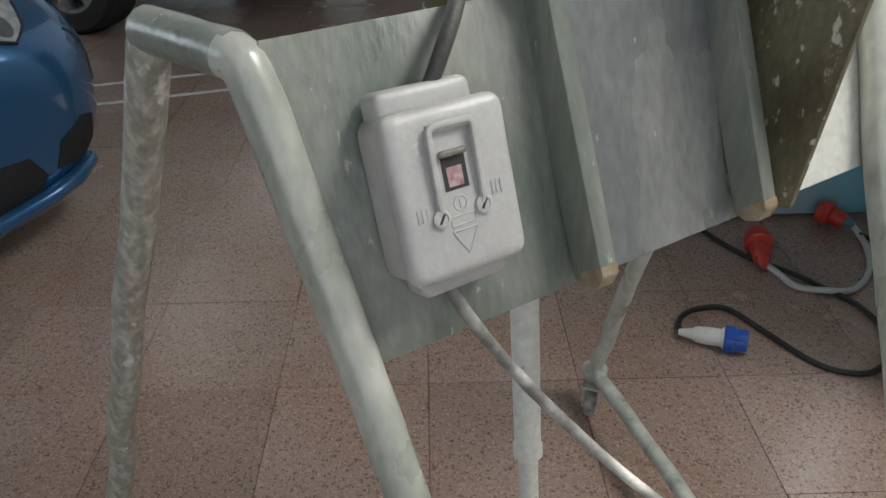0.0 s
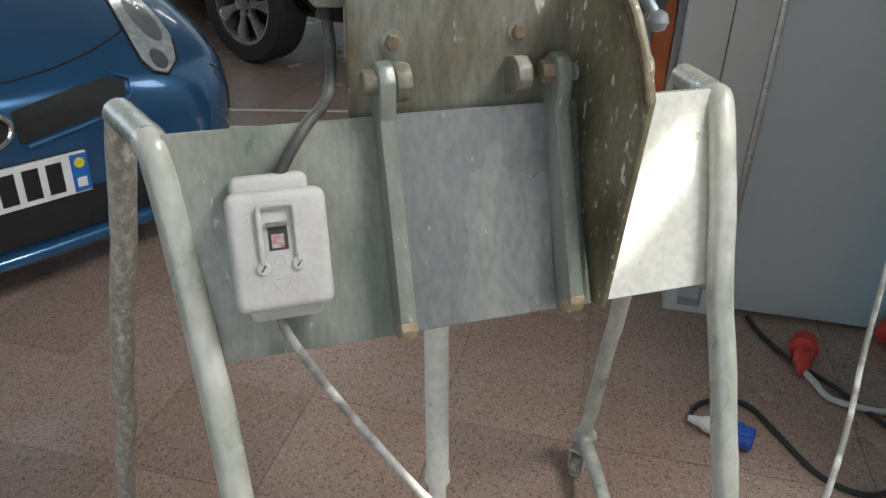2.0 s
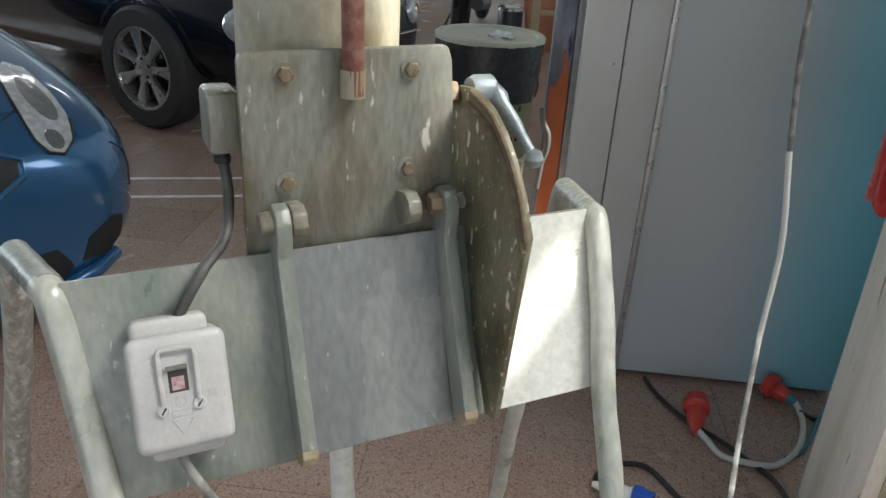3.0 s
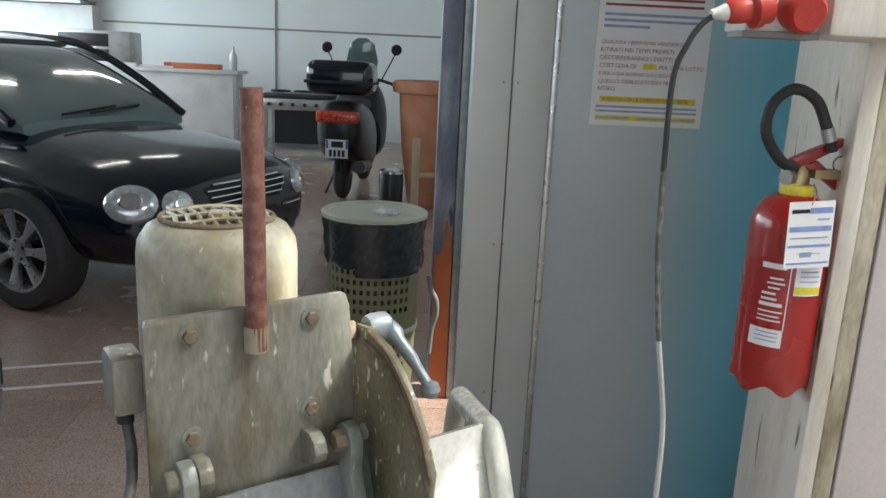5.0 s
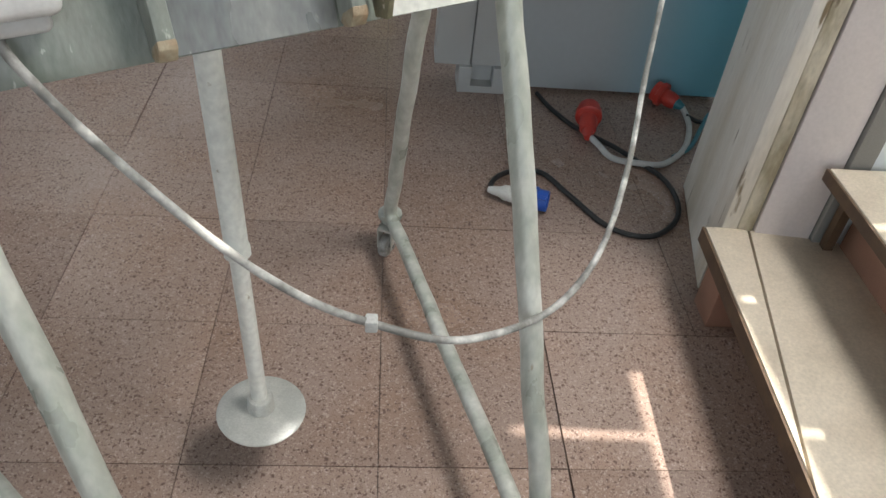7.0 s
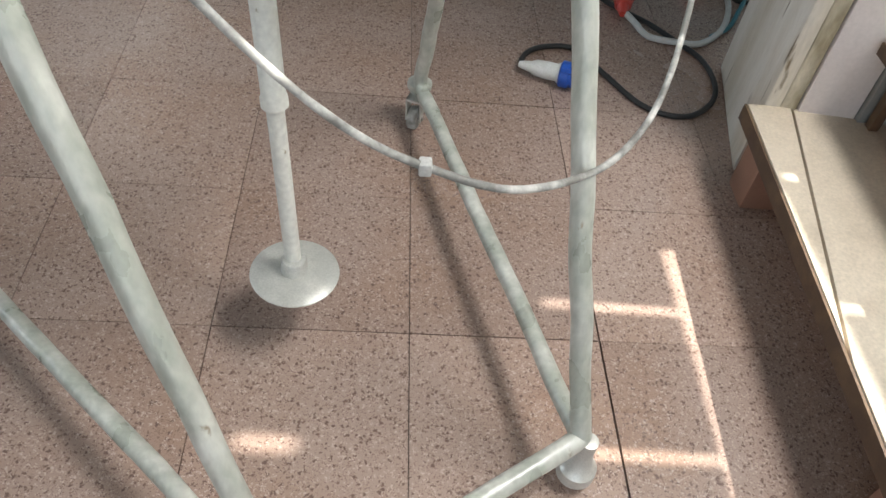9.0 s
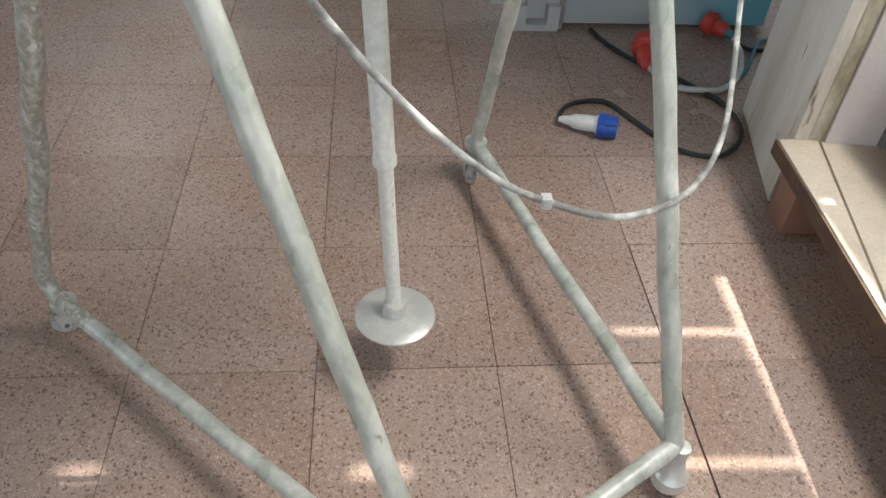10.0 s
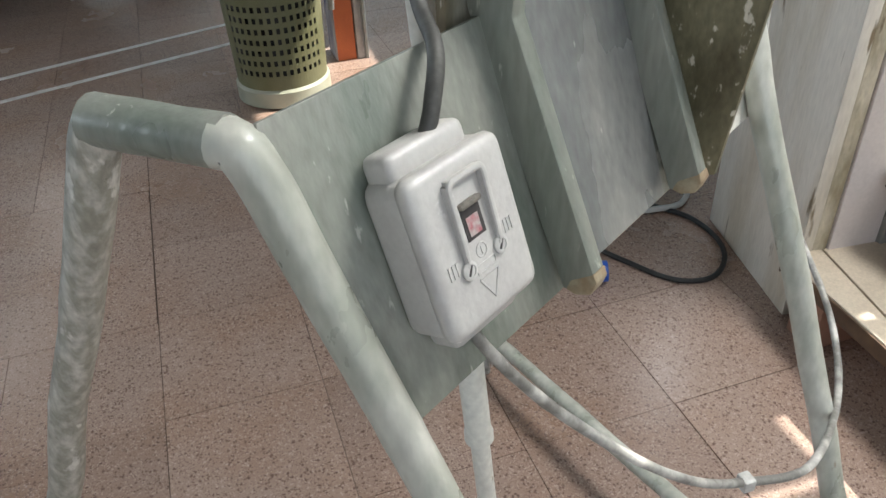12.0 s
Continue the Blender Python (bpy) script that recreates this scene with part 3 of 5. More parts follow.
def caster(at, turn):
    z = at.z - 0.018
    m = pose(at.x, at.y, 0, 0, 0, turn)
    w = 0.024
    fork = part("caster_fork", moved(join(prism([(-0.018, z), (0.020, z), (0.014, w - 0.006), (0.000, w - 0.008), (-0.006, w + 0.01)], 0.0125, 0.0155),
                                          prism([(-0.018, z), (0.020, z), (0.014, w - 0.006), (0.000, w - 0.008), (-0.006, w + 0.01)], -0.0155, -0.0125),
                                          box(-0.018, 0.020, z - 0.004, z, -0.0155, 0.0155)), m @ pose(0, 0, 0, 90)), M_PALEDISC, machine, "pale bent steel fork", smooth=False)
    part("wheel", moved(lathe([(0.006, -0.009), (0.020, -0.010), (0.024, -0.006), (0.024, 0.006), (0.020, 0.010), (0.006, 0.009)], 24), m @ pose(0.006, 0, w, 90)), M_WHEELGREY, fork, "grey worn rubber wheel")
    part("axle", moved(lathe([(0.004, -0.018), (0.004, 0.018)], 8), m @ pose(0.006, 0, w, 90)), M_SCREW, fork)


caster(BR + Vector((-0.004, -0.012, 0)), 250)
caster(BL + Vector((0.0, 0.0, 0.012)), 200)
# centre post with its sleeve and round foot
PB, PT = Vector((0.200, 0.641, 0.118)), Vector((0.157, 0.708, 0.92))
part("post", bar(PB.lerp(PT, 0.02), PB.lerp(PT, 0.5), 0.0115, 16, 8, 0.03), M_PALEPAINT, machine, "pale inner tube")
part("sleeve", moved(lathe([(0.0150, 0.278), (0.0168, 0.280), (0.0168, 0.292), (0.0150, 0.296), (0.0150, 0.80)], 18), along(PB, PT)), M_PALEPAINT, machine)
part("post_foot", moved(lathe([(0.0625, 0.0), (0.0635, 0.0025), (0.061, 0.0045), (0.040, 0.007), (0.0195, 0.010), (0.0180, 0.030), (0.0165, 0.032), (0.0122, 0.033)], 40), Matrix.Translation(PB)), M_PALEDISC, machine, "round turned alloy foot plate")
# web plate, bent pressing between the legs
part("web", moved(prism([(0.0, 0.0), (0.487, 0.0), (0.492, 0.198), (-0.024, 0.194), (-0.027, 0.185), (-0.008, 0.012)], -0.005, 0.0, 0.0008), WEB), M_GREEN, machine, "grey-green steel plate with chips and smears")
part("end_plate", moved(prism([(0.3515, 0.001), (0.486, 0.001), (0.491, 0.1965), (0.3515, 0.1955)], 0.0, 0.0012), WEB), M_PALEPAINT, machine, "pale cream end of the plate", smooth=False)
part("inner_plate", moved(box(0.1625, 0.3105, 0.001, 0.196, 0.0, 0.0012, 0.0004, 1), WEB), M_GREYBLUE, machine, "grey-blue worn plate between the flanges")
for u in (0.156, 0.317):
    pr = [(0.006, 0.001), (0.002, 0.010), (0.003, 0.022), (0.012, 0.030), (0.19, 0.032), (0.205, 0.040), (0.220, 0.046), (0.234, 0.043), (0.240, 0.032), (0.236, 0.018), (0.222, 0.006), (0.20, 0.001)]
    part("flange", moved(prism(pr, u - 0.0075, u + 0.0065, 0.0016), SEC), M_GREEN, machine, "upright flange with a rusty lower end")
    part("rusty_tip", moved(prism([(0.0055, 0.0035), (0.0012, 0.010), (0.0022, 0.0226), (0.0115, 0.0308), (0.019, 0.0308), (0.013, 0.010)], u - 0.0079, u + 0.0069, 0.0014), SEC), M_OCHRE, machine, "rust-stained lower end")
    part("hinge_pin", moved(lathe([(0, u - 0.019), (0.009, u - 0.019), (0.0105, u - 0.017), (0.0105, u - 0.004), (0.0085, u + 0.01), (0, u + 0.01)], 18 if u < 0.2 else 6), SEC @ Matrix.Translation((0.223, 0.031, 0))), M_STEELPLATE if u < 0.2 else M_RUST, machine)
    part("hinge_lug", moved(prism([(0.205, 0.008), (0.208, 0.034), (0.216, 0.042), (0.228, 0.042), (0.237, 0.034), (0.240, 0.012)], *((u + 0.008, u + 0.022) if u < 0.2 else (u - 0.044, u - 0.030)), 0.002), SEC), M_STEELPLATE, machine)
# upright tilting plate
TP = Vector((0.153, 0.558, 0.0))
TU = Vector((0.8529, 0.5221, 0)).normalized()
TF = Vector((TU.y, -TU.x, 0))          # towards the front


def on_tilt(u, z, f=0.0):
    p = TP + TU * u + TF * f
    return Vector((p.x, p.y, z))


TILT = frame_at(on_tilt(0, 0), TU, (0, 0, 1))
part("tilt_plate", moved(prism([(-0.038, 0.922), (0.163, 0.922), (0.162, 1.03), (0.156, 1.095), (0.152, 1.106), (0.148, 1.108), (-0.036, 1.106), (-0.039, 1.10)], -0.008, 0.0, 0.0015), TILT), M_STEELPLATE, machine, "stained upright steel mounting plate")
for u, z in ((0, 1.088), (0.115, 1.088), (0, 0.991), (0.115, 0.995)):
    b = part("bolt", moved(lathe([(0.0072, 0), (0.0072, 0.005), (0.006, 0.006), (0, 0.006)], 6), TILT @ Matrix.Translation((u, z, 0.0))), M_RUST, machine, "rusty hexagon bolt")
    part("washer", moved(lathe([(0.0105, 0), (0.0105, 0.0015), (0.007, 0.0016)], 18), TILT @ Matrix.Translation((u, z, 0))), M_STEELPLATE, b)
# rod
part("socket", moved(bar((0.057, 1.068, 0.0095), (0.057, 1.092, 0.0095), 0.0112, 16), TILT), M_COWL, machine)
part("rod", bar(on_tilt(0.057, 1.07, 0.011), on_tilt(0.054, 1.302, 0.011), 0.0098, 16, 8, 0.05), M_REDROD, machine, "red-brown rod with flaking paint")
# sector plate with its slot
arc = [(0.333, 0.035), (0.327, 0.060), (0.307, 0.090), (0.283, 0.108), (0.257, 0.120), (0.225, 0.128), (0.19, 0.130)]
sector = [(0.004, 0.004), (0.003, 0.024)] + [(0.19, 0.130), (0.225, 0.128), (0.257, 0.120), (0.283, 0.108), (0.307, 0.090), (0.327, 0.060), (0.333, 0.035), (0.328, 0.012)] + [(0.24, -0.022), (0.19, -0.004)]
part("sector_plate", moved(prism(sector, 0.343, 0.349, 0.0008), SEC), M_OLIVE, machine, "olive stained sector plate, paint-spattered")
rim = [(p[0] - 0.013, p[1] - 0.010, 0) for p in arc[1:]]
part("slot_rim", moved(tube(smooth_path([(x, y, 0.3425) for x, y, _ in rim], 5), 0.0035, 8), SEC), M_RUST, machine, "rusty rim of the curved slot")
part("slot_rim", moved(tube(smooth_path([(x + 0.010, y + 0.009, 0.3425) for x, y, _ in rim], 5), 0.0030, 8), SEC), M_RUST, machine)
# No hole is cut; a pale disc carries the brightness behind it.
part("hole_disc", moved(lathe([(0.008, 0.3405), (0.008, 0.3428), (0, 0.3428)], 20), SEC @ Matrix.Translation((0.222, 0.012, 0))), M_PALEDISC, machine, "solid pale disc, the brightness through a hole put into its colour")
part("clamp_block", moved(box(0.318, 0.337, 0.010, 0.038, 0.324, 0.342, 0.003), SEC), M_RUST, machine, "rusty clamp block")
lev = [on_web(0.352, 0.326, 0.021), on_web(0.372, 0.324, 0.026), on_web(0.382, 0.296, 0.044), on_web(0.392, 0.257, 0.062)]
lever = part("clamp_lever", tube(smooth_path(lev, 5), [0.010] * 5 + [0.0105] * 3 + [0.007] * 4 + [0.0055] * 4, 12), M_ALU, machine, "grey-blue cast clamping lever")
part("lever_ball", moved(lathe([(0, -0.010), (0.007, -0.007), (0.0098, 0), (0.007, 0.007), (0, 0.010)], 14), Matrix.Translation(lev[-1])), M_ALU, lever)
part("lever_hub", moved(lathe([(0.013, -0.010), (0.0155, -0.004), (0.0155, 0.012), (0.012, 0.016), (0, 0.017)], 18), frame_at(on_web(0.360, 0.326, 0.023), WV, WO)), M_ALU, lever)
# motor behind the plate
MC = on_tilt(0.060, 0, -0.100)
prof = [(0.055, 0.93), (0.074, 0.935), (0.078, 0.95), (0.078, 1.135), (0.076, 1.150), (0.068, 1.163), (0.055, 1.170), (0.050, 1.170)]
motor = part("motor_cowl", moved(lathe(prof, 40), Matrix.Translation(MC)), M_COWL, machine, "stained cream motor cowl with a round fan grille")
# Dark disc on the closed cowl top, for the shade inside the grille.
part("grille_shade", moved(lathe([(0.0515, 1.1702), (0.0515, 1.1706), (0, 1.1706)], 32), Matrix.Translation(MC)), M_SWDARK, motor)
part("grille_hub", moved(lathe([(0.012, 1.171), (0.011, 1.176), (0, 1.177)], 16), Matrix.Translation(MC)), M_COWL, motor)
part("grille_ring", moved(tube([(0.054 * math.cos(a * math.pi / 16), 0.054 * math.sin(a * math.pi / 16), 1.171) for a in range(33)], 0.003, 8, False), Matrix.Translation(MC)), M_RUST, motor)
for k in range(-4, 5):
    x = k * 0.011
    y = math.sqrt(max(0, 0.053 ** 2 - x * x))
    part("grille_slat", moved(tube([(x, -y, 1.171), (x + 0.003, 0, 1.174), (x, y, 1.171)], 0.0026, 6), Matrix.Translation(MC) @ pose(0, 0, 0, 0, 0, 25)), M_COWL, motor)
    if k % 3 == 0:
        part("grille_slat", moved(tube([(-y, x, 1.172), (0, x + 0.002, 1.175), (y, x, 1.172)], 0.0024, 6), Matrix.Translation(MC) @ pose(0, 0, 0, 0, 0, 25)), M_COWL, motor)
part("motor_bed", moved(box(-0.02, 0.13, 0.95, 1.085, -0.032, -0.008, 0.003), TILT), M_STEELPLATE, machine)
tb = part("terminal_box", moved(box(-0.062, -0.034, 1.016, 1.070, -0.060, -0.016, 0.005), TILT), M_STEELPLATE, machine, "grey cast terminal box")
part("gland", moved(lathe([(0.0065, 0), (0.0065, 0.012), (0.0075, 0.012), (0.0075, 0.018)], 12), along(on_tilt(-0.050, 1.016, -0.03), on_tilt(-0.052, 0.9, -0.028)) @ Matrix.Translation((0, 0, -0.008))), M_BLACKRUB, tb)
lead = [on_tilt(-0.050, 1.012, -0.03), on_tilt(-0.048, 0.978, -0.022), on_tilt(-0.056, 0.945, -0.004), on_web(0.088, 0.192, 0.016), on_web(0.070, 0.168, 0.020), on_web(0.058, 0.148, 0.016)]
part("motor_lead", tube(smooth_path(lead, 8), 0.0050, 10, wobble=0.06), M_CORDDARK, machine, "paint-stained grey motor lead")

# switch on the web plate
sw = part("switch_body", moved(box(0.016, 0.094, 0.048, 0.143, 0.0, 0.050, 0.010, 4), SWITCH), M_SWITCH, machine, "grey-white enamelled motor switch box")
part("switch_cover", moved(box(0.0155, 0.0945, 0.047, 0.144, 0.036, 0.056, 0.0085, 4), SWITCH), M_SWITCH, sw)
part("top_tab", moved(box(0.0215, 0.0835, 0.136, 0.156, 0.004, 0.036, 0.006, 3), SWITCH), M_SWITCH, sw)
part("bottom_tab", moved(box(0.0265, 0.0865, 0.036, 0.056, 0.004, 0.036, 0.006, 3), SWITCH), M_SWITCH, sw)
guard = [(0.0395, 0.083, 0.056), (0.0395, 0.095, 0.060), (0.0395, 0.131, 0.062), (0.042, 0.1335, 0.062), (0.0655, 0.1335, 0.062), (0.068, 0.131, 0.062), (0.068, 0.095, 0.060), (0.068, 0.083, 0.056)]
part("guard", moved(tube(bend_path(guard, 0.003), 0.0021, 8), SWITCH), M_SWITCH, sw)
part("guard_side", moved(join(box(0.038, 0.041, 0.088, 0.132, 0.054, 0.061, 0.001), box(0.0665, 0.0695, 0.088, 0.132, 0.054, 0.061, 0.001), box(0.04, 0.0675, 0.130, 0.1345, 0.054, 0.061, 0.001)), SWITCH), M_SWITCH, sw)
part("switch_window", moved(box(0.0458, 0.0612, 0.0965, 0.118, 0.0555, 0.0566), SWITCH), M_SWDARK, sw, smooth=False)
part("indicator_card", moved(box(0.0482, 0.0580, 0.0985, 0.1095, 0.0568, 0.0572), SWITCH), M_SWCARD, sw, "faded card with a red mark", smooth=False)
part("toggle", moved(box(0.0442, 0.0615, 0.1155, 0.1192, 0.0568, 0.0622, 0.0012), SWITCH), M_SCREW, sw)
for u, v in ((0.0395, 0.083), (0.068, 0.0845)):
    s = part("screw", moved(lathe([(0.0055, 0.055), (0.0055, 0.0585), (0.0045, 0.0592), (0.0036, 0.0592), (0.0036, 0.0584), (0, 0.0584)], 18), SWITCH @ Matrix.Translation((u, v, 0))), M_SWITCH, sw)
    part("slot", moved(box(-0.0032, 0.0032, -0.0007, 0.0007, 0.0582, 0.0589), SWITCH @ pose(u, v, 0, 0, 0, 55)), M_SWDARK, s, smooth=False)
part("emblem", moved(tube([(0.0535 + 0.0042 * math.cos(a * math.pi / 8), 0.0885 + 0.0042 * math.sin(a * math.pi / 8), 0.0562) for a in range(17)], 0.0006, 6, False), SWITCH), M_SWITCH, sw)
part("emblem", moved(box(0.053, 0.054, 0.0862, 0.0908, 0.056, 0.0568), SWITCH), M_SWITCH, sw)
for u in (0.026, 0.029, 0.032, 0.076, 0.079, 0.082):
    v = 0.0875 if u < 0.05 else 0.0915
    part("raised_mark", moved(box(u - 0.0007, u + 0.0007, v - 0.004, v + 0.004, 0.056, 0.0568), SWITCH @ pose(0, 0, 0)), M_SWITCH, sw)
part("raised_triangle", moved(tube([(0.0455, 0.0735, 0.0562), (0.0615, 0.0735, 0.0562), (0.0535, 0.0595, 0.0562), (0.0455, 0.0735, 0.0562)], 0.0007, 6), SWITCH), M_SWITCH, sw)
part("name_frame", moved(tube([(0.0455, 0.0815, 0.0562), (0.0615, 0.0815, 0.0562), (0.0615, 0.0765, 0.0562), (0.0455, 0.0765, 0.0562), (0.0455, 0.0815, 0.0562)], 0.0005, 6), SWITCH), M_SWITCH, sw)

# ---------------------------------------------------------------- power cord from the switch to the wall socket
cord_pts = [on_web(0.052, 0.040, 0.014), on_web(0.053, 0.026, 0.015), (0.122, 0.428, 0.736), (0.163, 0.430, 0.680), (0.227, 0.428, 0.609), (0.290, 0.432, 0.551), (0.353, 0.441, 0.511), (0.440, 0.454, 0.477),
            (0.535, 0.517, 0.450), (0.597, 0.584, 0.451), (0.642, 0.662, 0.466), (0.690, 0.785, 0.492), (0.718, 0.885, 0.555), (0.744, 0.975, 0.665), (0.747, 0.99, 0.80), (0.725, 0.99, 0.94), (0.709, 0.99, 1.07), (0.703, 0.99, 1.194), (0.702, 0.99, 1.32), (0.717, 0.99, 1.37), (0.733, 0.99, 1.396), (0.750, 0.99, 1.410)]
cord = thing("power_cord", cord_pts[6], "paint-spattered grey power cord hanging in a loop", "cable")
part("cord", tube(smooth_path(cord_pts[:14], 8), 0.0041, 10, wobble=0.10), M_CORDGREY, cord)
part("cord", tube(smooth_path(cord_pts[13:16], 8), 0.0042, 10), M_CORDLIGHT, cord, "cleaner pale length")
part("cord", tube(smooth_path(cord_pts[15:18], 8), 0.0042, 10), M_CORDMID, cord, "smeared grey length")
part("cord", tube(smooth_path(cord_pts[17:], 8), 0.0042, 10), M_BLACKRUB, cord, "dark grey upper length")
part("clip", moved(box(-0.006, 0.006, -0.007, 0.007, -0.007, 0.007, 0.002), Matrix.Translation(cord_pts[6])), M_CORDLIGHT, cord)

# ---------------------------------------------------------------- writing


def text_bm(words, size, m):
    cu = bpy.data.curves.new("words", "FONT")
    cu.body, cu.size, cu.extrude, cu.resolution_u = words, size, 0.0002, 2
    ob = bpy.data.objects.new("words", cu)
    scene.collection.objects.link(ob)
    me = bpy.data.meshes.new_from_object(ob.evaluated_get(bpy.context.evaluated_depsgraph_get()))
    bpy.data.objects.remove(ob)
    bm = bmesh.new()
    bm.from_mesh(me)
    bpy.data.meshes.remove(me)
    bm.transform(m)
    return bm


# ---------------------------------------------------------------- cars
from mathutils.bvhtree import BVHTree


def loft(stations, n=20, power=3.4, steps=4):
    """stations: (x, half width, bottom, top), front first; superellipse sections joined along x."""
    st = []
    for i in range(len(stations) - 1):
        a = stations[max(i - 1, 0)]
        b, c = stations[i], stations[i + 1]
        d = stations[min(i + 2, len(stations) - 1)]
        for k in range(steps):
            t = k / steps
            st.append([0.5 * (2 * q + (r - p) * t + (2 * p - 5 * q + 4 * r - w) * t * t + (3 * q - p - 3 * r + w) * t ** 3) for p, q, r, w in zip(a, b, c, d)])
    st.append(list(stations[-1]))
    bm = bmesh.new()
    rings = []
    for x, w, z0, z1 in st:
        c, hz = (z0 + z1) / 2, (z1 - z0) / 2
        ring = []
        for k in range(2 * n):
            a = math.pi * k / n
            ca, sa = math.cos(a), math.sin(a)
            y = w * math.copysign(abs(ca) ** (2 / power), ca)
            z = c + hz * math.copysign(abs(sa) ** (2 / (power if sa < 0 else power * 0.85)), sa)
            ring.append(bm.verts.new((x, y, z)))
        rings.append(ring)
    for a, b in zip(rings, rings[1:]):
        for k in range(2 * n):
            bm.faces.new((a[k], a[(k + 1) % (2 * n)], b[(k + 1) % (2 * n)], b[k]))
    bm.faces.new(rings[0][::-1])
    bm.faces.new(rings[-1])
    bmesh.ops.recalc_face_normals(bm, faces=bm.faces[:])
    return bm


def drape(tree, outline, view, proud=0.004, thick=0.01, cuts=3):
    """A patch laid on a body: outline in (side, height), seen from the front ("x") or from the right side ("y")."""
    bm = bmesh.new()
    vs = [bm.verts.new((3.0, a, b) if view == "x" else (a, -3.0, b)) for a, b in outline]
    bm.faces.new(vs)
    bmesh.ops.triangulate(bm, faces=bm.faces[:])
    bmesh.ops.subdivide_edges(bm, edges=bm.edges[:], cuts=cuts, use_grid_fill=True)
    way = Vector((-1, 0, 0)) if view == "x" else Vector((0, 1, 0))
    last = None
    for v in bm.verts:
        hit = tree.ray_cast(v.co, way)[0]
        if hit is None:
            hit = tree.find_nearest(Vector((0, v.co.y, v.co.z)) if view == "x" else Vector((v.co.x, -0.86, v.co.z)))[0]
        v.co = hit - way * proud
    r = bmesh.ops.extrude_face_region(bm, geom=bm.faces[:])
    for v in r["geom"]:
        if isinstance(v, bmesh.types.BMVert):
            v.co += way * (thick + proud)
    bmesh.ops.recalc_face_normals(bm, faces=bm.faces[:])
    return bm


def ellipse(cx, cz, rx, rz, n=20, turn=0.0):
    c, s = math.cos(radians(turn)), math.sin(radians(turn))
    return [(cx + rx * math.cos(2 * math.pi * k / n) * c - rz * math.sin(2 * math.pi * k / n) * s, cz + rx * math.cos(2 * math.pi * k / n) * s + rz * math.sin(2 * math.pi * k / n) * c) for k in range(n)]


def heading(p, h):
    h = Vector(h).normalized()
    return frame_at(p, h, (-h.y, h.x, 0))


def wheel(parent, m, x, y, r, width, spokes):
    """A road wheel whose outer face looks along -y, or +y where y is positive."""
    q = m @ pose(x, y, r, 90 if y < 0 else -90)
    w = part("wheel", moved(lathe([(r * 0.66, -width / 2), (r * 0.93, -width / 2), (r, -width * 0.38), (r, width * 0.38), (r * 0.94, width / 2), (r * 0.70, width / 2), (r * 0.66, width * 0.42), (r * 0.66, -width / 2)], 48, False), q), M_TYRE, parent, "black tyre on a light alloy rim")
    part("rim", moved(lathe([(r * 0.68, width * 0.30), (r * 0.69, width * 0.47), (r * 0.64, width * 0.46), (r * 0.60, width * 0.2), (r * 0.60, -width * 0.4)], 48, False), q), M_RIM, w)
    part("rim_back", moved(lathe([(r * 0.64, -width * 0.1), (0, -width * 0.1)], 32), q), M_STOVEDARK, w)
    for k in range(spokes):
        a = 360 * k / spokes
        sp = prism([(r * 0.12, -r * 0.075), (r * 0.30, -r * 0.05), (r * 0.63, -r * 0.12), (r * 0.63, r * 0.12), (r * 0.30, r * 0.05), (r * 0.12, r * 0.075)], width * 0.24, width * 0.40, 0.004)
        part("spoke", moved(sp, q @ pose(0, 0, 0, 0, 0, a)), M_RIM, w)
    part("hub_cap", moved(lathe([(r * 0.20, width * 0.2), (r * 0.20, width * 0.40), (r * 0.12, width * 0.44), (0, width * 0.44)], 24), q), M_RIM, w)
    for k in range(5):
        part("wheel_nut", moved(lathe([(0.011, width * 0.38), (0.011, width * 0.43), (0, width * 0.43)], 6), q @ pose(0, 0, 0, 0, 0, 72 * k + 20) @ Matrix.Translation((r * 0.155, 0, 0))), M_STOVEDARK, w)


def number_plate(parent, m, y0, y1, z0, z1, x, band=0.045):
    """A plate facing +x with a blue band at each end; its number stays plain bars."""
    p = part("number_plate", moved(box(x - 0.012, x, y0, y1, z0, z1, 0.002), m), M_PLATEWHITE, parent, "white number plate with blue ends", smooth=False)
    for a, b in ((y0, y0 + band), (y1 - band, y1)):
        part("blue_band", moved(box(x, x + 0.001, a, b, z0 + 0.004, z1 - 0.004), m), M_EUBLUE, p, smooth=False)
    part("year_disc", moved(lathe([(0.014, 0), (0.014, 0.001), (0, 0.001)], 16), m @ frame_at((x + 0.001, y1 - band / 2, z1 - 0.028), (0, 1, 0), (0, 0, 1))), M_YELLOW, p)
    part("bar", moved(box(x + 0.001, x + 0.0015, y1 - band + 0.01, y1 - 0.01, z0 + 0.016, z0 + 0.042), m), M_PLATEWHITE, p, smooth=False)
    k = y0 + band + 0.02
    h = (z1 - z0) * 0.13
    while k + 0.045 < y1 - band:
        part("bar", moved(box(x, x + 0.001, k, k + 0.04, z0 + h, z1 - h), m), M_INK, p, smooth=False)
        k += 0.058


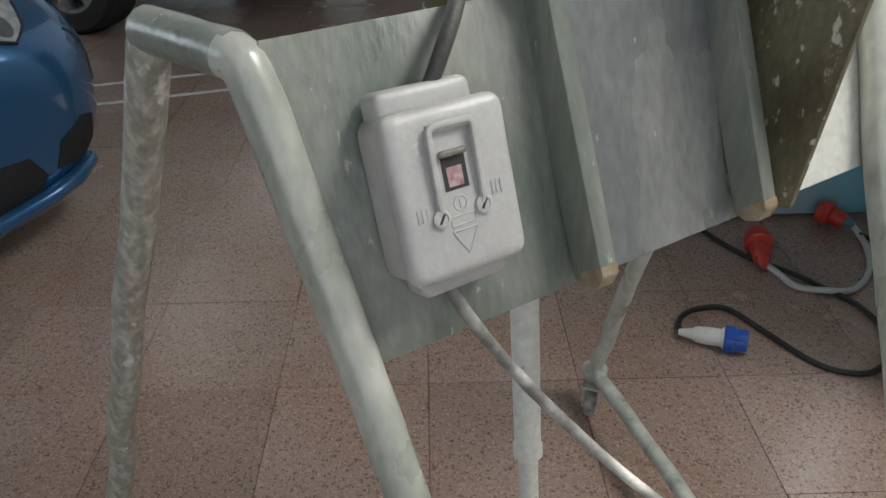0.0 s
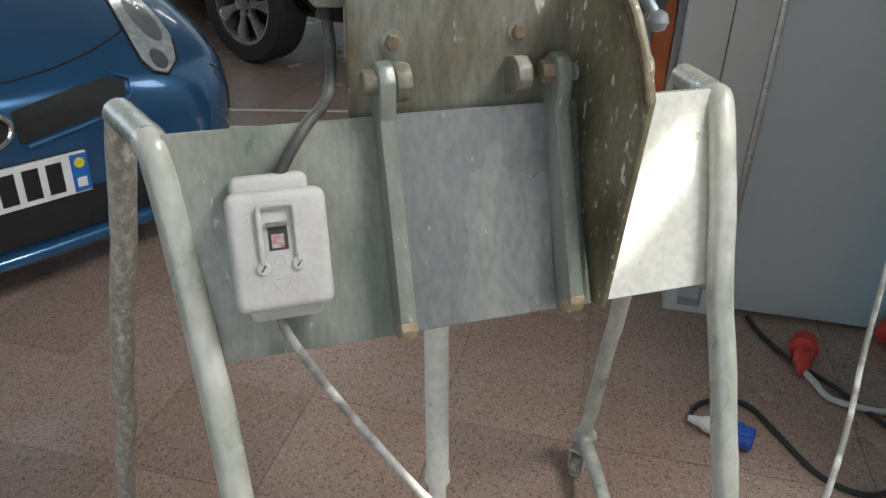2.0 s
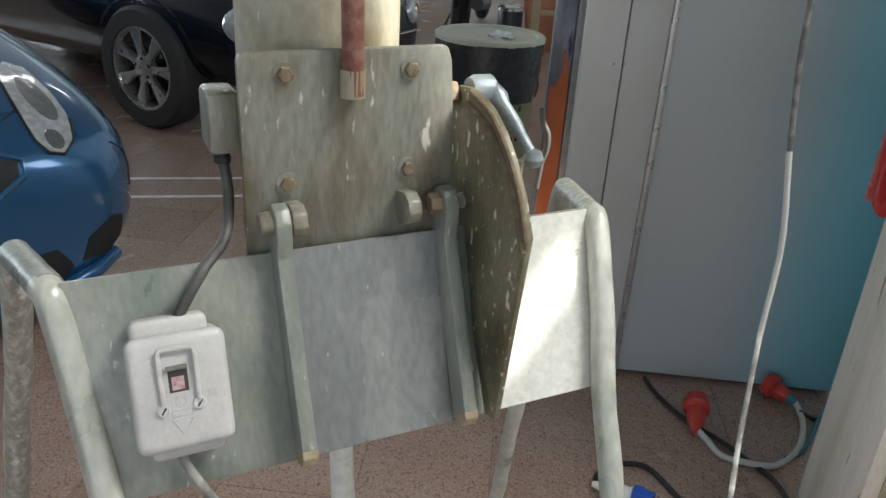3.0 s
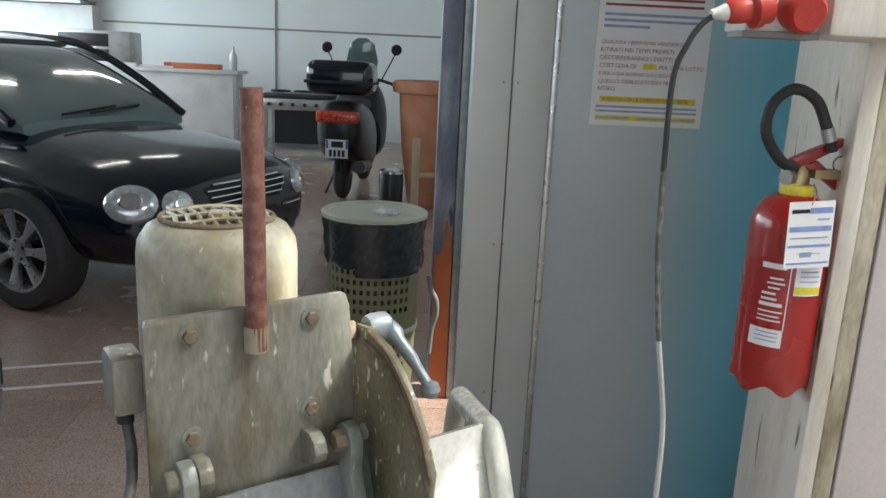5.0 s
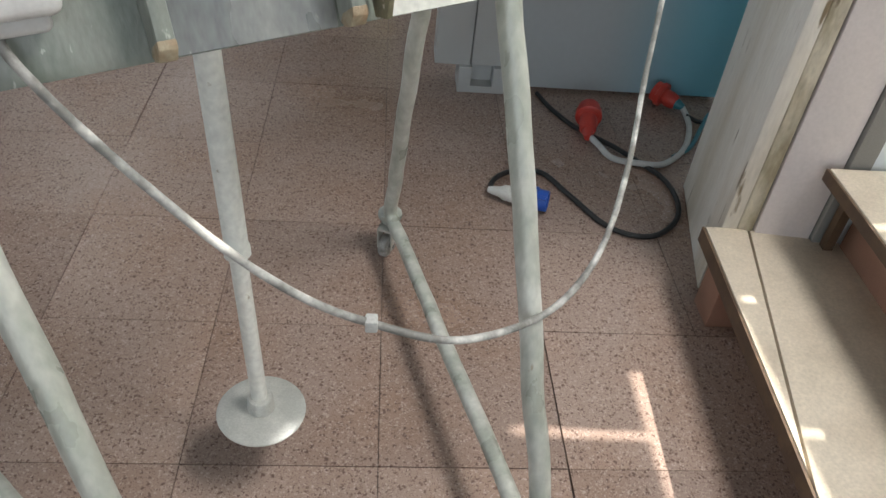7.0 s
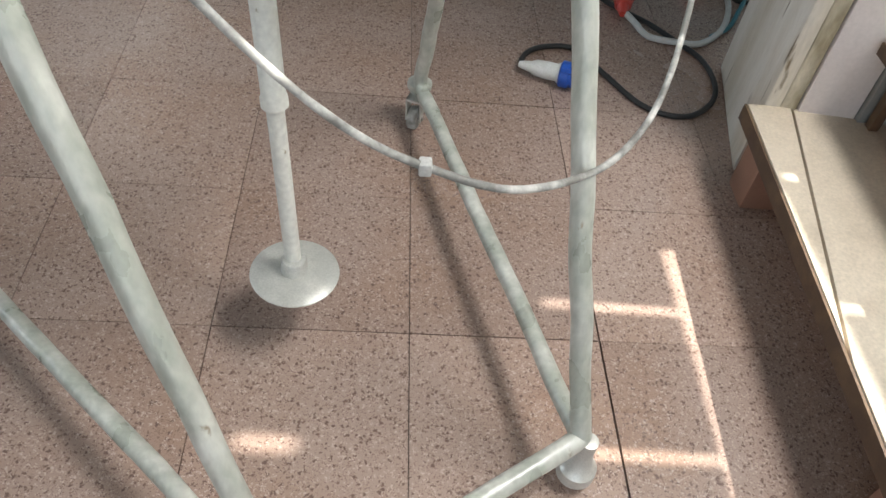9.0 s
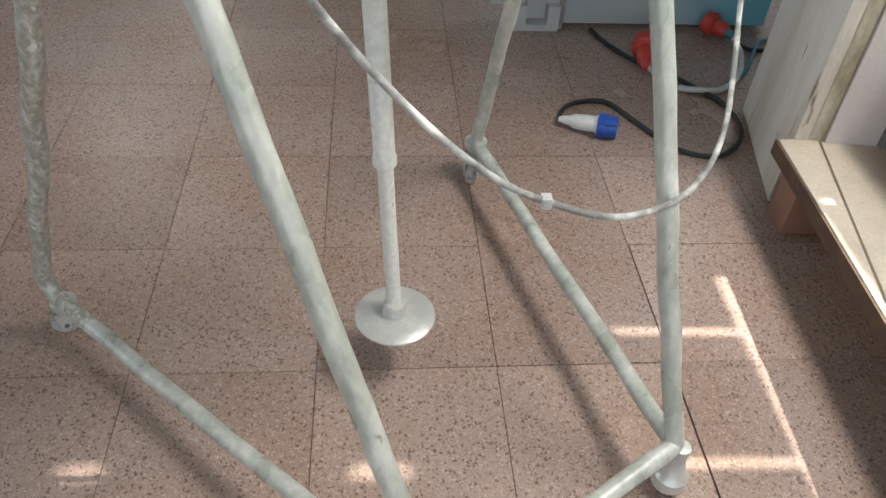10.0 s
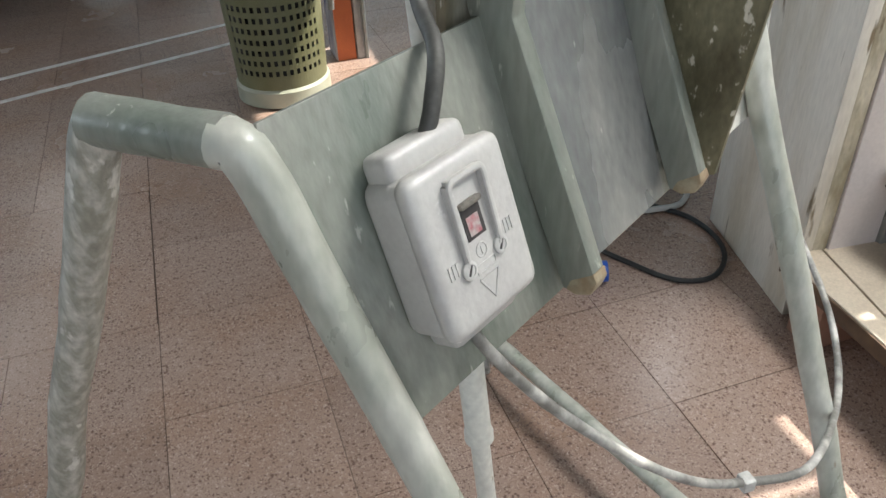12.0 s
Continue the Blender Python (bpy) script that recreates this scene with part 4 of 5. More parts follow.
BC = heading((-1.13, 1.41, 0), (0.86, -0.5, 0))
blue = thing("car", (-2.6, 2.3, 0), "metallic blue small hatchback parked nose first", "car", "parked cars")
bst = [(0.055, 0.30, 0.17, 0.44), (0.045, 0.50, 0.13, 0.52), (0.015, 0.63, 0.115, 0.565), (-0.05, 0.725, 0.12, 0.61), (-0.15, 0.79, 0.13, 0.665), (-0.32, 0.828, 0.14, 0.735), (-0.6, 0.845, 0.16, 0.82), (-0.95, 0.85, 0.17, 0.90), (-1.3, 0.85, 0.18, 0.96), (-2.2, 0.85, 0.18, 0.98), (-3.3, 0.84, 0.2, 0.98), (-3.62, 0.8, 0.25, 0.95), (-3.72, 0.65, 0.32, 0.85)]
bb = loft(bst, 22, 3.2)
btree = BVHTree.FromBMesh(bb)
part("body", moved(bb, BC), M_CARBLUE, blue, "metallic blue body")
for s in (-1, 1):
    def side(pts):
        return [(s * a, b) for a, b in pts]
    g = part("upper_grille", moved(drape(btree, side([(0.075, 0.438), (0.29, 0.468), (0.365, 0.505), (0.375, 0.540), (0.33, 0.553), (0.24, 0.545), (0.075, 0.520)]), "x", 0.003, 0.006), BC), M_TRIM, blue, "black grille slot")
    part("grille_lip", moved(tube([btree.ray_cast(Vector((3, s * a, b)), Vector((-1, 0, 0)))[0] + Vector((0.004, 0, 0)) for a, b in ((0.09, 0.430), (0.20, 0.446), (0.30, 0.463), (0.378, 0.502), (0.388, 0.540), (0.34, 0.562))], 0.008, 8), BC), M_CARBLUE, g)
    hl = part("headlamp", moved(drape(btree, side([(0.452, 0.570), (0.470, 0.540), (0.51, 0.527), (0.56, 0.548), (0.592, 0.590), (0.605, 0.645), (0.60, 0.695), (0.56, 0.712), (0.505, 0.705), (0.465, 0.640)]), "x", 0.008, 0.014, 4), BC), M_LENS, blue, "clear faceted headlamp")
    part("lamp_bowl", moved(drape(btree, [(s * a, b) for a, b in ellipse(0.545, 0.640, 0.036, 0.045)], "x", 0.011, 0.008, 2), BC), M_CHROME, hl)
    part("lamp_bowl", moved(drape(btree, [(s * a, b) for a, b in ellipse(0.505, 0.562, 0.026, 0.022)], "x", 0.011, 0.008, 2), BC), M_CHROME, hl)
    part("lamp_seal", moved(tube([btree.ray_cast(Vector((3, s * a, b)), Vector((-1, 0, 0)))[0] + Vector((0.004, 0, 0)) for a, b in ((0.495, 0.70), (0.463, 0.635), (0.450, 0.568), (0.468, 0.538), (0.51, 0.525), (0.56, 0.546), (0.592, 0.588))], 0.005, 6), BC), M_TRIM, hl)
    part("fog_recess", moved(drape(btree, side([(0.50, 0.215), (0.60, 0.20), (0.655, 0.235), (0.665, 0.30), (0.62, 0.315), (0.53, 0.28)]), "x", 0.003, 0.006), BC), M_TRIM, blue, "black fog lamp recess")
    part("bumper_seam", moved(tube([btree.ray_cast(Vector((3, s * a, b)), Vector((-1, 0, 0)))[0] + Vector((0.001, 0, 0)) for a, b in ((0.69, 0.505), (0.735, 0.47), (0.752, 0.42), (0.735, 0.36))], 0.0035, 6), BC), M_TRIM, blue)
part("lower_intake", moved(drape(btree, [(-0.43, 0.175), (0.43, 0.175), (0.47, 0.215), (0.43, 0.275), (0.3, 0.285), (-0.3, 0.285), (-0.43, 0.275), (-0.47, 0.215)], "x", 0.003, 0.006, 4), BC), M_TRIM, blue, "black lower air intake")
part("chin_lip", moved(tube([btree.ray_cast(Vector((3, a * 0.09, 0.165 + 0.0006 * a * a)), Vector((-1, 0, 0)))[0] + Vector((0.02, 0, -0.012)) for a in range(-7, 8)], 0.022, 10), BC), M_CARBLUE, blue)
part("bonnet_seam", moved(tube([btree.ray_cast(Vector((3, a * 0.055, 0.575 + 0.0008 * a * a)), Vector((-1, 0, 0)))[0] + Vector((0.001, 0, 0)) for a in range(-9, 10)], 0.003, 6), BC), M_TRIM, blue)
em = part("badge_ring", moved(tube([(0.062, 0.062 * math.cos(k * math.pi / 16), 0.487 + 0.045 * math.sin(k * math.pi / 16)) for k in range(33)], 0.008, 8, False), BC), M_CHROME, blue, "oval chrome badge ring")
part("badge_bar", moved(tube([(0.064, 0.022 * math.cos(k * math.pi / 12), 0.487 + 0.040 * math.sin(k * math.pi / 12)) for k in range(25)], 0.005, 8, False), BC), M_CHROME, em)
part("badge_back", moved(drape(btree, ellipse(0, 0.487, 0.06, 0.045), "x", 0.004, 0.006, 1), BC), M_TRIM, em)
part("plate_holder", moved(box(0.035, 0.058, -0.303, 0.227, 0.276, 0.394, 0.004), BC), M_TRIM, blue)
number_plate(blue, BC, -0.298, 0.222, 0.280, 0.390, 0.068)
part("cabin", moved(loft([(-0.95, 0.60, 0.86, 0.93), (-1.2, 0.66, 0.86, 1.10), (-1.7, 0.66, 0.86, 1.42), (-2.3, 0.64, 0.86, 1.5), (-3.1, 0.62, 0.86, 1.45), (-3.55, 0.58, 0.86, 1.1)], 16, 4), BC), M_CARGLASS, blue, "dark cabin glass")
part("roof", moved(loft([(-1.75, 0.5, 1.41, 1.46), (-2.2, 0.6, 1.44, 1.53), (-3.0, 0.58, 1.42, 1.49), (-3.2, 0.5, 1.38, 1.43)], 14, 4), BC), M_CARBLUE, blue)
for y in (-0.79, 0.79):
    for x in (-0.78, -3.2):
        wheel(blue, BC, x, y, 0.29, 0.17, 8)

MCAR = heading((-0.57, 4.30, 0), (0.91, -0.415, 0))
black = thing("car", (-2.6, 4.8, 0), "glossy black coupe with twin oval headlamps", "car", "parked cars")
mst = [(0.05, 0.34, 0.26, 0.60), (0.03, 0.55, 0.22, 0.66), (-0.03, 0.68, 0.20, 0.71), (-0.13, 0.77, 0.19, 0.755), (-0.3, 0.83, 0.19, 0.80), (-0.6, 0.865, 0.19, 0.85), (-0.95, 0.875, 0.19, 0.90), (-1.25, 0.875, 0.19, 0.945), (-1.7, 0.87, 0.19, 0.95), (-2.6, 0.87, 0.19, 0.95), (-3.6, 0.86, 0.2, 0.95), (-4.3, 0.82, 0.25, 0.92), (-4.5, 0.68, 0.32, 0.8)]
mb = loft(mst, 22, 3.0)
mtree = BVHTree.FromBMesh(mb)
part("body", moved(mb, MCAR), M_CARBLACK, black, "glossy black body")


def nose(a, b, out=0.004):
    return mtree.ray_cast(Vector((3, a, b)), Vector((-1, 0, 0)))[0] + Vector((out, 0, 0))


for s in (-1, 1):
    for cy, cz, ry, rz in ((0.725, 0.595, 0.125, 0.098), (0.545, 0.575, 0.085, 0.078)):
        spot, face = mtree.ray_cast(Vector((3, s * cy, cz)), Vector((-1, 0, 0)))[:2]
        q = MCAR @ frame_at(spot, Vector((0, 0, 1)).cross(face), face.cross(Vector((0, 0, 1)).cross(face))) @ Matrix.Diagonal((ry, rz, 1, 1))
        h1 = part("headlamp", moved(lathe([(1, -0.03), (1, 0.004), (0.9, 0.018), (0.6, 0.032), (0, 0.038)], 28), q), M_LENS, black, "oval clear headlamp")
        part("lamp_bowl", moved(lathe([(0.45, 0.034), (0.40, 0.040), (0, 0.042)], 20), q), M_CHROME, h1)
    part("fog_lamp", moved(drape(mtree, [(s * a, b) for a, b in ellipse(0.55, 0.31, 0.06, 0.035, 16)], "x", 0.008, 0.01, 2), MCAR), M_LENS, black, "small fog lamp")
    part("chrome_strip", moved(tube([nose(s * a, 0.455, 0.004) for a in (0.36, 0.45, 0.54, 0.62, 0.69, 0.73)], 0.006, 6), MCAR), M_CHROME, black, "thin chrome bumper strip")
gr = part("grille", moved(drape(mtree, [(-0.37, 0.635), (-0.30, 0.52), (0.30, 0.52), (0.37, 0.635), (0.2, 0.655), (-0.2, 0.655)], "x", 0.004, 0.008, 3), MCAR), M_TRIM, black, "dark grille with chrome bars")
for z, w in ((0.55, 0.31), (0.585, 0.335), (0.62, 0.355), (0.65, 0.3)):
    part("grille_bar", moved(tube([nose(a * w / 4, z, 0.010) for a in range(-4, 5)], 0.0065, 6), MCAR), M_CHROME, gr)
ring = part("badge_ring", moved(tube([(nose(0, 0.59, 0.022).x, 0.078 * math.cos(k * math.pi / 16), 0.59 + 0.078 * math.sin(k * math.pi / 16)) for k in range(33)], 0.0065, 8, False), MCAR), M_CHROME, gr, "round chrome badge")
for a in (90, 210, 330):
    part("badge_spoke", moved(bar((nose(0, 0.59, 0.022).x, 0, 0.59), (nose(0, 0.59, 0.022).x, 0.076 * math.cos(radians(a)), 0.59 + 0.076 * math.sin(radians(a))), 0.007, 6), MCAR), M_CHROME, ring)
part("bonnet_badge", moved(lathe([(0.02, 0), (0.016, 0.006), (0, 0.007)], 14), MCAR @ pose(-0.16, 0, 0.735, 0, 20)), M_CHROME, black)
part("lower_intake", moved(drape(mtree, [(-0.42, 0.27), (0.42, 0.27), (0.40, 0.36), (-0.40, 0.36)], "x", 0.003, 0.006, 3), MCAR), M_TRIM, black)
part("cabin", moved(loft([(-0.92, 0.62, 0.84, 0.93), (-1.1, 0.66, 0.84, 1.04), (-1.55, 0.64, 0.84, 1.27), (-1.85, 0.60, 0.84, 1.345), (-2.3, 0.58, 0.84, 1.38), (-2.9, 0.56, 0.84, 1.34), (-3.7, 0.55, 0.84, 0.98)], 18, 4.5), MCAR), M_CARGLASS, black, "greenish cabin glass with bright reflections")
part("roof", moved(loft([(-1.78, 0.50, 1.31, 1.355), (-2.0, 0.57, 1.33, 1.38), (-2.5, 0.57, 1.34, 1.40), (-3.0, 0.54, 1.30, 1.36), (-3.15, 0.48, 1.27, 1.31)], 14, 4), MCAR), M_CARBLACK, black)
for s in (-1, 1):
    part("roof_pillar", moved(tube(smooth_path([(-0.95, s * 0.66, 0.92), (-1.3, s * 0.66, 1.13), (-1.7, s * 0.62, 1.32), (-2.1, s * 0.60, 1.37), (-2.8, s * 0.57, 1.345), (-3.65, s * 0.56, 0.97)], 4), 0.028, 8), MCAR), M_CARBLACK, black)
    mr_ = part("wing_mirror", moved(box(-0.09, 0.05, -0.09, 0.09, -0.055, 0.055, 0.035, 3), MCAR @ pose(-1.42, s * 0.92, 0.98)), M_CARBLACK, black)
    part("wiper", moved(tube([(-0.93, s * 0.1 - 0.25, 0.955), (-0.99, s * 0.1 + 0.2, 0.985)], 0.008, 6), MCAR), M_TRIM, black)
# Dark patch on the uncut body side, for the shade in the wheel arch.
part("arch_shade", moved(drape(mtree, ellipse(-0.72, 0.33, 0.36, 0.355, 28), "y", 0.002, 0.03, 2), MCAR), M_TRIM, black, "dark patch for the shaded wheel arch")
for y in (-0.80, 0.80):
    for x in (-0.72, -3.45):
        wheel(black, MCAR, x, y, 0.315, 0.2, 7)

# ---------------------------------------------------------------- litter bin
bin_ = thing("litter_bin", (0.24, 2.66, 0), "olive perforated litter bin with pale lid and black bag", "litter bin")
NB, NR = 84, 40


def bin_wall():
    bm = bmesh.new()
    rings = []
    for j in range(NR + 1):
        z = 0.06 + 0.70 * j / NR
        r = 0.150 + 0.024 * j / NR
        rings.append([bm.verts.new((r * math.cos(2 * math.pi * k / NB), r * math.sin(2 * math.pi * k / NB), z)) for k in range(NB)])
    for j in range(NR):
        for k in range(NB):
            hole = k % 2 and j % 2 and 2 < j < NR - 6 and not 17 <= j <= 21 and (k // 14) % 3 != 2
            if not hole:
                bm.faces.new((rings[j][k], rings[j][(k + 1) % NB], rings[j + 1][(k + 1) % NB], rings[j + 1][k]))
    return bm


BM_ = Matrix.Translation((0.24, 2.66, 0))
part("basket", moved(bin_wall(), BM_ @ pose(0, 0, 0, 0, 0, 20)), M_BINOLIVE, bin_, "olive plastic basket with square holes", smooth=False)
part("liner", moved(lathe([(0.142, 0.065), (0.165, 0.74)], 32, False), BM_), M_BINDARK, bin_, "dark bag inside")
# Base ring is coloured pale for the sunlight on the foot of the bin.
part("base", moved(lathe([(0.145, 0), (0.158, 0.005), (0.158, 0.055), (0.150, 0.065), (0, 0.065)], 40), BM_), M_BINLID, bin_, "base ring, its sunlit look put into the pale colour")
part("band", moved(lathe([(0.1635, 0.375), (0.1675, 0.377), (0.1675, 0.392), (0.1640, 0.394)], 48, False), BM_), M_BINLID, bin_, "pale band")
bag = lathe([(0.178, 0.63), (0.181, 0.645), (0.178, 0.67), (0.183, 0.70), (0.180, 0.73), (0.187, 0.77), (0.184, 0.79)], 64, False)
for v in bag.verts:
    a = math.atan2(v.co.y, v.co.x)
    k = 1 + 0.025 * noise.noise(Vector((a * 5, v.co.z * 14, 1))) + 0.015 * noise.noise(Vector((a * 15, v.co.z * 20, 4)))
    v.co.x, v.co.y = v.co.x * k, v.co.y * k
    if v.co.z < 0.64:
        v.co.z += 0.05 * noise.noise(Vector((a * 2.2, 0, 0)))
part("bag_rim", moved(bag, BM_), M_BAG, bin_, "shiny black bag folded over the rim")
part("lid", moved(lathe([(0.180, 0.785), (0.190, 0.788), (0.191, 0.802), (0.183, 0.808), (0.165, 0.806), (0.160, 0.800), (0, 0.802)], 48), BM_), M_BINLID, bin_, "pale yellowish lid")
scrap = bmesh.new()
bmesh.ops.create_icosphere(scrap, subdivisions=3, radius=1)
for v in scrap.verts:
    k = 0.7 + 0.6 * noise.noise(v.co * 2.3)
    v.co = Vector((v.co.x * 0.055 * k, v.co.y * 0.035 * k, max(0, v.co.z) * 0.03 * k))
single("plastic_film", moved(scrap, Matrix.Translation((0.28, 2.60, 0.801))), M_CLEARBAG, "crumpled clear plastic film on the bin lid", "plastic film")
film = lathe([(0.186, 0.60), (0.190, 0.70), (0.192, 0.79)], 40, False)
bmesh.ops.delete(film, geom=[f for f in film.faces if not (-1.9 < math.atan2(f.calc_center_median().y, f.calc_center_median().x) < -0.5)], context="FACES")
for v in film.verts:
    k = 1 + 0.05 * noise.noise(Vector((v.co.x * 40, v.co.z * 30, v.co.y * 30)))
    v.co.x, v.co.y = v.co.x * k, v.co.y * k
part("torn_film", moved(film, BM_), M_BAG, bin_, "torn clear film over the bag")

# ---------------------------------------------------------------- steel pillar beside the partition
pil = thing("pillar", (0.52, 2.9, 0), "steel pillar with smeared blue-grey paint and orange foot", "pillar", kind="structure")
part("shaft", box(0.463, 0.540, 2.85, 2.97, 0, ZC, 0.004), M_PILLARBLUE, pil)
part("edge", box(0.542, 0.572, 2.835, 2.97, 0, ZC, 0.003), M_GALV, pil, "grey galvanised edge")
part("edge_bead", box(0.574, 0.584, 2.83, 2.97, 0, ZC, 0.002), M_PANELEDGE, pil)
part("orange_foot", prism([(0.470, 2.842), (0.538, 2.842), (0.538, 2.8495), (0.470, 2.8495)], 0.0, 0.60), M_ORANGE, pil, "orange primer patch", smooth=False)
part("orange_tongue", moved(prism([(0.49, 0.60), (0.536, 0.60), (0.532, 0.67), (0.515, 0.74), (0.508, 0.73), (0.512, 0.66)], 0, 0.006), frame_at((0, 2.8495, 0), (1, 0, 0), (0, 0, 1))), M_ORANGE, pil, smooth=False)
part("hook", tube(smooth_path([(0.452, 2.835, 0.52), (0.462, 2.83, 0.46), (0.482, 2.83, 0.42), (0.485, 2.83, 0.36), (0.470, 2.83, 0.30), (0.462, 2.83, 0.2)], 5), 0.012, 10), M_GREYFRAME, pil, "grey bent hook")

# ---------------------------------------------------------------- notice on the partition
note = thing("notice", (0.94, 1.866, 1.4), "white printed notice with maroon text and yellow highlights", "notice")
NX0, NX1, NZ0, NZ1 = 0.799, 1.084, 1.196, 1.60
part("sheet", box(NX0, NX1, 1.8655, 1.8665, NZ0, NZ1), M_PAPER, note, smooth=False)
NF = frame_at((0, 1.8652, 0), (1, 0, 0), (0, 0, 1))


def note_bar(x0, x1, z, h, m, y=1.8652):
    part("line_of_print", box(x0, x1, y - 0.0004, y, z, z + h), m, note, smooth=False)


for words, z, size in (("QUALORA I BENI NON VENISSERO", 1.395, 0.0132), ("RITIRATI NEI TEMPI PREVISTI,", 1.376, 0.0147), ("DECORRERANNO I DIRITTI DI", 1.357, 0.0150),
                       ("CUSTODIA DI", 1.338, 0.0150), ("PER OGNI LOTTO", 1.338, 0.0142), ("E PER OGNI GIORNO SUCCESSIVO A", 1.319, 0.0122), ("QUELLO OBBLIGATORIO PER IL", 1.300, 0.0142), ("RITIRO.", 1.282, 0.0145)):
    x = 0.962 if words.startswith("PER OGNI L") else 0.812
    part("printed_line", text_bm(words, size, NF @ Matrix.Translation((x, z, 0))), M_INKRED, note, smooth=False)
note_bar(0.922, 0.957, 1.3365, 0.0135, M_YELLOW)
note_bar(0.820, 1.065, 1.2535, 0.0145, M_YELLOW)
part("printed_line", text_bm("SMONTAGGIO E TRASPORTO DEI BENI", 0.0124, NF @ Matrix.Translation((0.826, 1.257, 0.0006))), M_INKRED, note, smooth=False)
for k, z in enumerate((1.240, 1.229)):
    note_bar(0.812, 1.07, z, 0.005, M_INKBLUE)
note_bar(0.812, 1.07, 1.209, 0.012, M_YELLOW)
note_bar(0.814, 0.90, 1.213, 0.004, M_INKBLUE, 1.8647)
note_bar(0.92, 1.066, 1.213, 0.004, M_INKBLUE, 1.8647)
for z in (1.58, 1.565, 1.55, 1.535):
    note_bar(0.815, 1.066, z, 0.006, M_INKBLUE)
for z in (1.515, 1.50, 1.485):
    note_bar(0.815, 1.06, z, 0.006, M_INKRED)
for z in (1.462, 1.448, 1.434):
    note_bar(0.815, 1.066 if z > 1.44 else 0.93, z, 0.0065, M_INKBLUE)
note_bar(0.83, 0.92, 1.588, 0.007, M_YELLOW)

# ---------------------------------------------------------------- fire extinguisher
EX, EY_, ER = 0.972, 1.125, 0.0635
ext = thing("fire_extinguisher", (EX, EY_, 0.8), "red powder fire extinguisher hung on the column", "fire extinguisher")
EM = Matrix.Translation((EX, EY_, 0))
bodyx = lathe([(0.0, 0.850), (0.046, 0.847), (0.057, 0.834), (0.061, 0.827), (ER, 0.840), (ER, 0.86), (ER, 1.095), (0.060, 1.118), (0.049, 1.136), (0.034, 1.147), (0.022, 1.150), (0, 1.150)], 48)
for v in bodyx.verts:
    if v.co.z < 0.842:
        v.co.z += 0.008 * math.cos(6 * math.atan2(v.co.y, v.co.x))
part("cylinder", moved(bodyx, EM), M_EXT, ext, "glossy red cylinder with scalloped foot")
part("collar", moved(lathe([(0.024, 1.146), (0.026, 1.150), (0.024, 1.164), (0.019, 1.166)], 24), EM), M_YELLOW, ext, "yellow collar")
valve = part("valve", moved(join(lathe([(0.017, 1.164), (0.017, 1.186), (0.013, 1.192), (0.013, 1.21), (0, 1.21)], 16)), EM), M_BRASS, ext, "brass valve")
part("gauge", moved(lathe([(0.012, 0), (0.012, 0.012), (0, 0.012)], 16), along((EX - 0.012, EY_ - 0.01, 1.178), (EX - 0.08, EY_ - 0.05, 1.178)) @ Matrix.Translation((0, 0, 0.012))), M_SCREW, valve)
lv = frame_at((EX, EY_ - 0.006, 1.2), (1, 0, 0), (0, 0, 1))
part("upper_lever", moved(prism([(-0.022, 0.006), (0.01, 0.022), (0.055, 0.042), (0.078, 0.046), (0.080, 0.034), (0.056, 0.028), (0.016, 0.006), (-0.01, -0.008)], -0.009, 0.009, 0.002), lv), M_EXT, valve, "red squeeze lever")
part("lower_lever", moved(prism([(0.0, -0.004), (0.03, -0.022), (0.07, -0.05), (0.078, -0.046), (0.05, -0.016), (0.02, 0.006)], -0.008, 0.008, 0.002), lv), M_EXT, valve, "red carrying handle")
part("pin_ring", moved(tube([(0.055 + 0.012 * math.cos(k * math.pi / 8), 0.002 + 0.012 * math.sin(k * math.pi / 8), 0.012) for k in range(17)], 0.0015, 6, False), lv), M_SCREW, valve)
hose_pts = [(EX - 0.014, EY_ - 0.012, 1.190), (EX - 0.045, EY_ - 0.02, 1.205), (0.897, 1.10, 1.245), (0.899, 1.10, 1.288), (0.930, 1.10, 1.315), (0.968, 1.10, 1.300), (0.990, 1.10, 1.262), (1.002, 1.10, 1.236)]
part("hose", tube(smooth_path(hose_pts, 7), 0.0088, 12), M_BLACKRUB, ext, "black rubber hose bent into a loop")
part("ferrule", bar((0.992, 1.10, 1.258), (1.000, 1.10, 1.238), 0.0105, 14), M_ALUSTRIP, ext)
part("nozzle", bar((1.001, 1.10, 1.238), (1.007, 1.10, 1.222), 0.008, 12), M_BLACKRUB, ext)
part("bracket", box(0.985, 1.062, 1.10, 1.128, 1.178, 1.192), M_BRASS, ext, "old brass wall hook", smooth=False)


def wrap(name, a0, a1, z0, z1, m, parent, out=0.0006):
    """A label bent round the cylinder between two angles."""
    bm = bmesh.new()
    n = max(2, int(abs(a1 - a0) / 4))
    lo, hi = [], []
    for k in range(n + 1):
        a = radians(a0 + (a1 - a0) * k / n)
        lo.append(bm.verts.new(((ER + out) * math.cos(a), (ER + out) * math.sin(a), z0)))
        hi.append(bm.verts.new(((ER + out) * math.cos(a), (ER + out) * math.sin(a), z1)))
    for k in range(n):
        bm.faces.new((lo[k], lo[k + 1], hi[k + 1], hi[k]))
    return part(name, moved(bm, EM), m, parent)


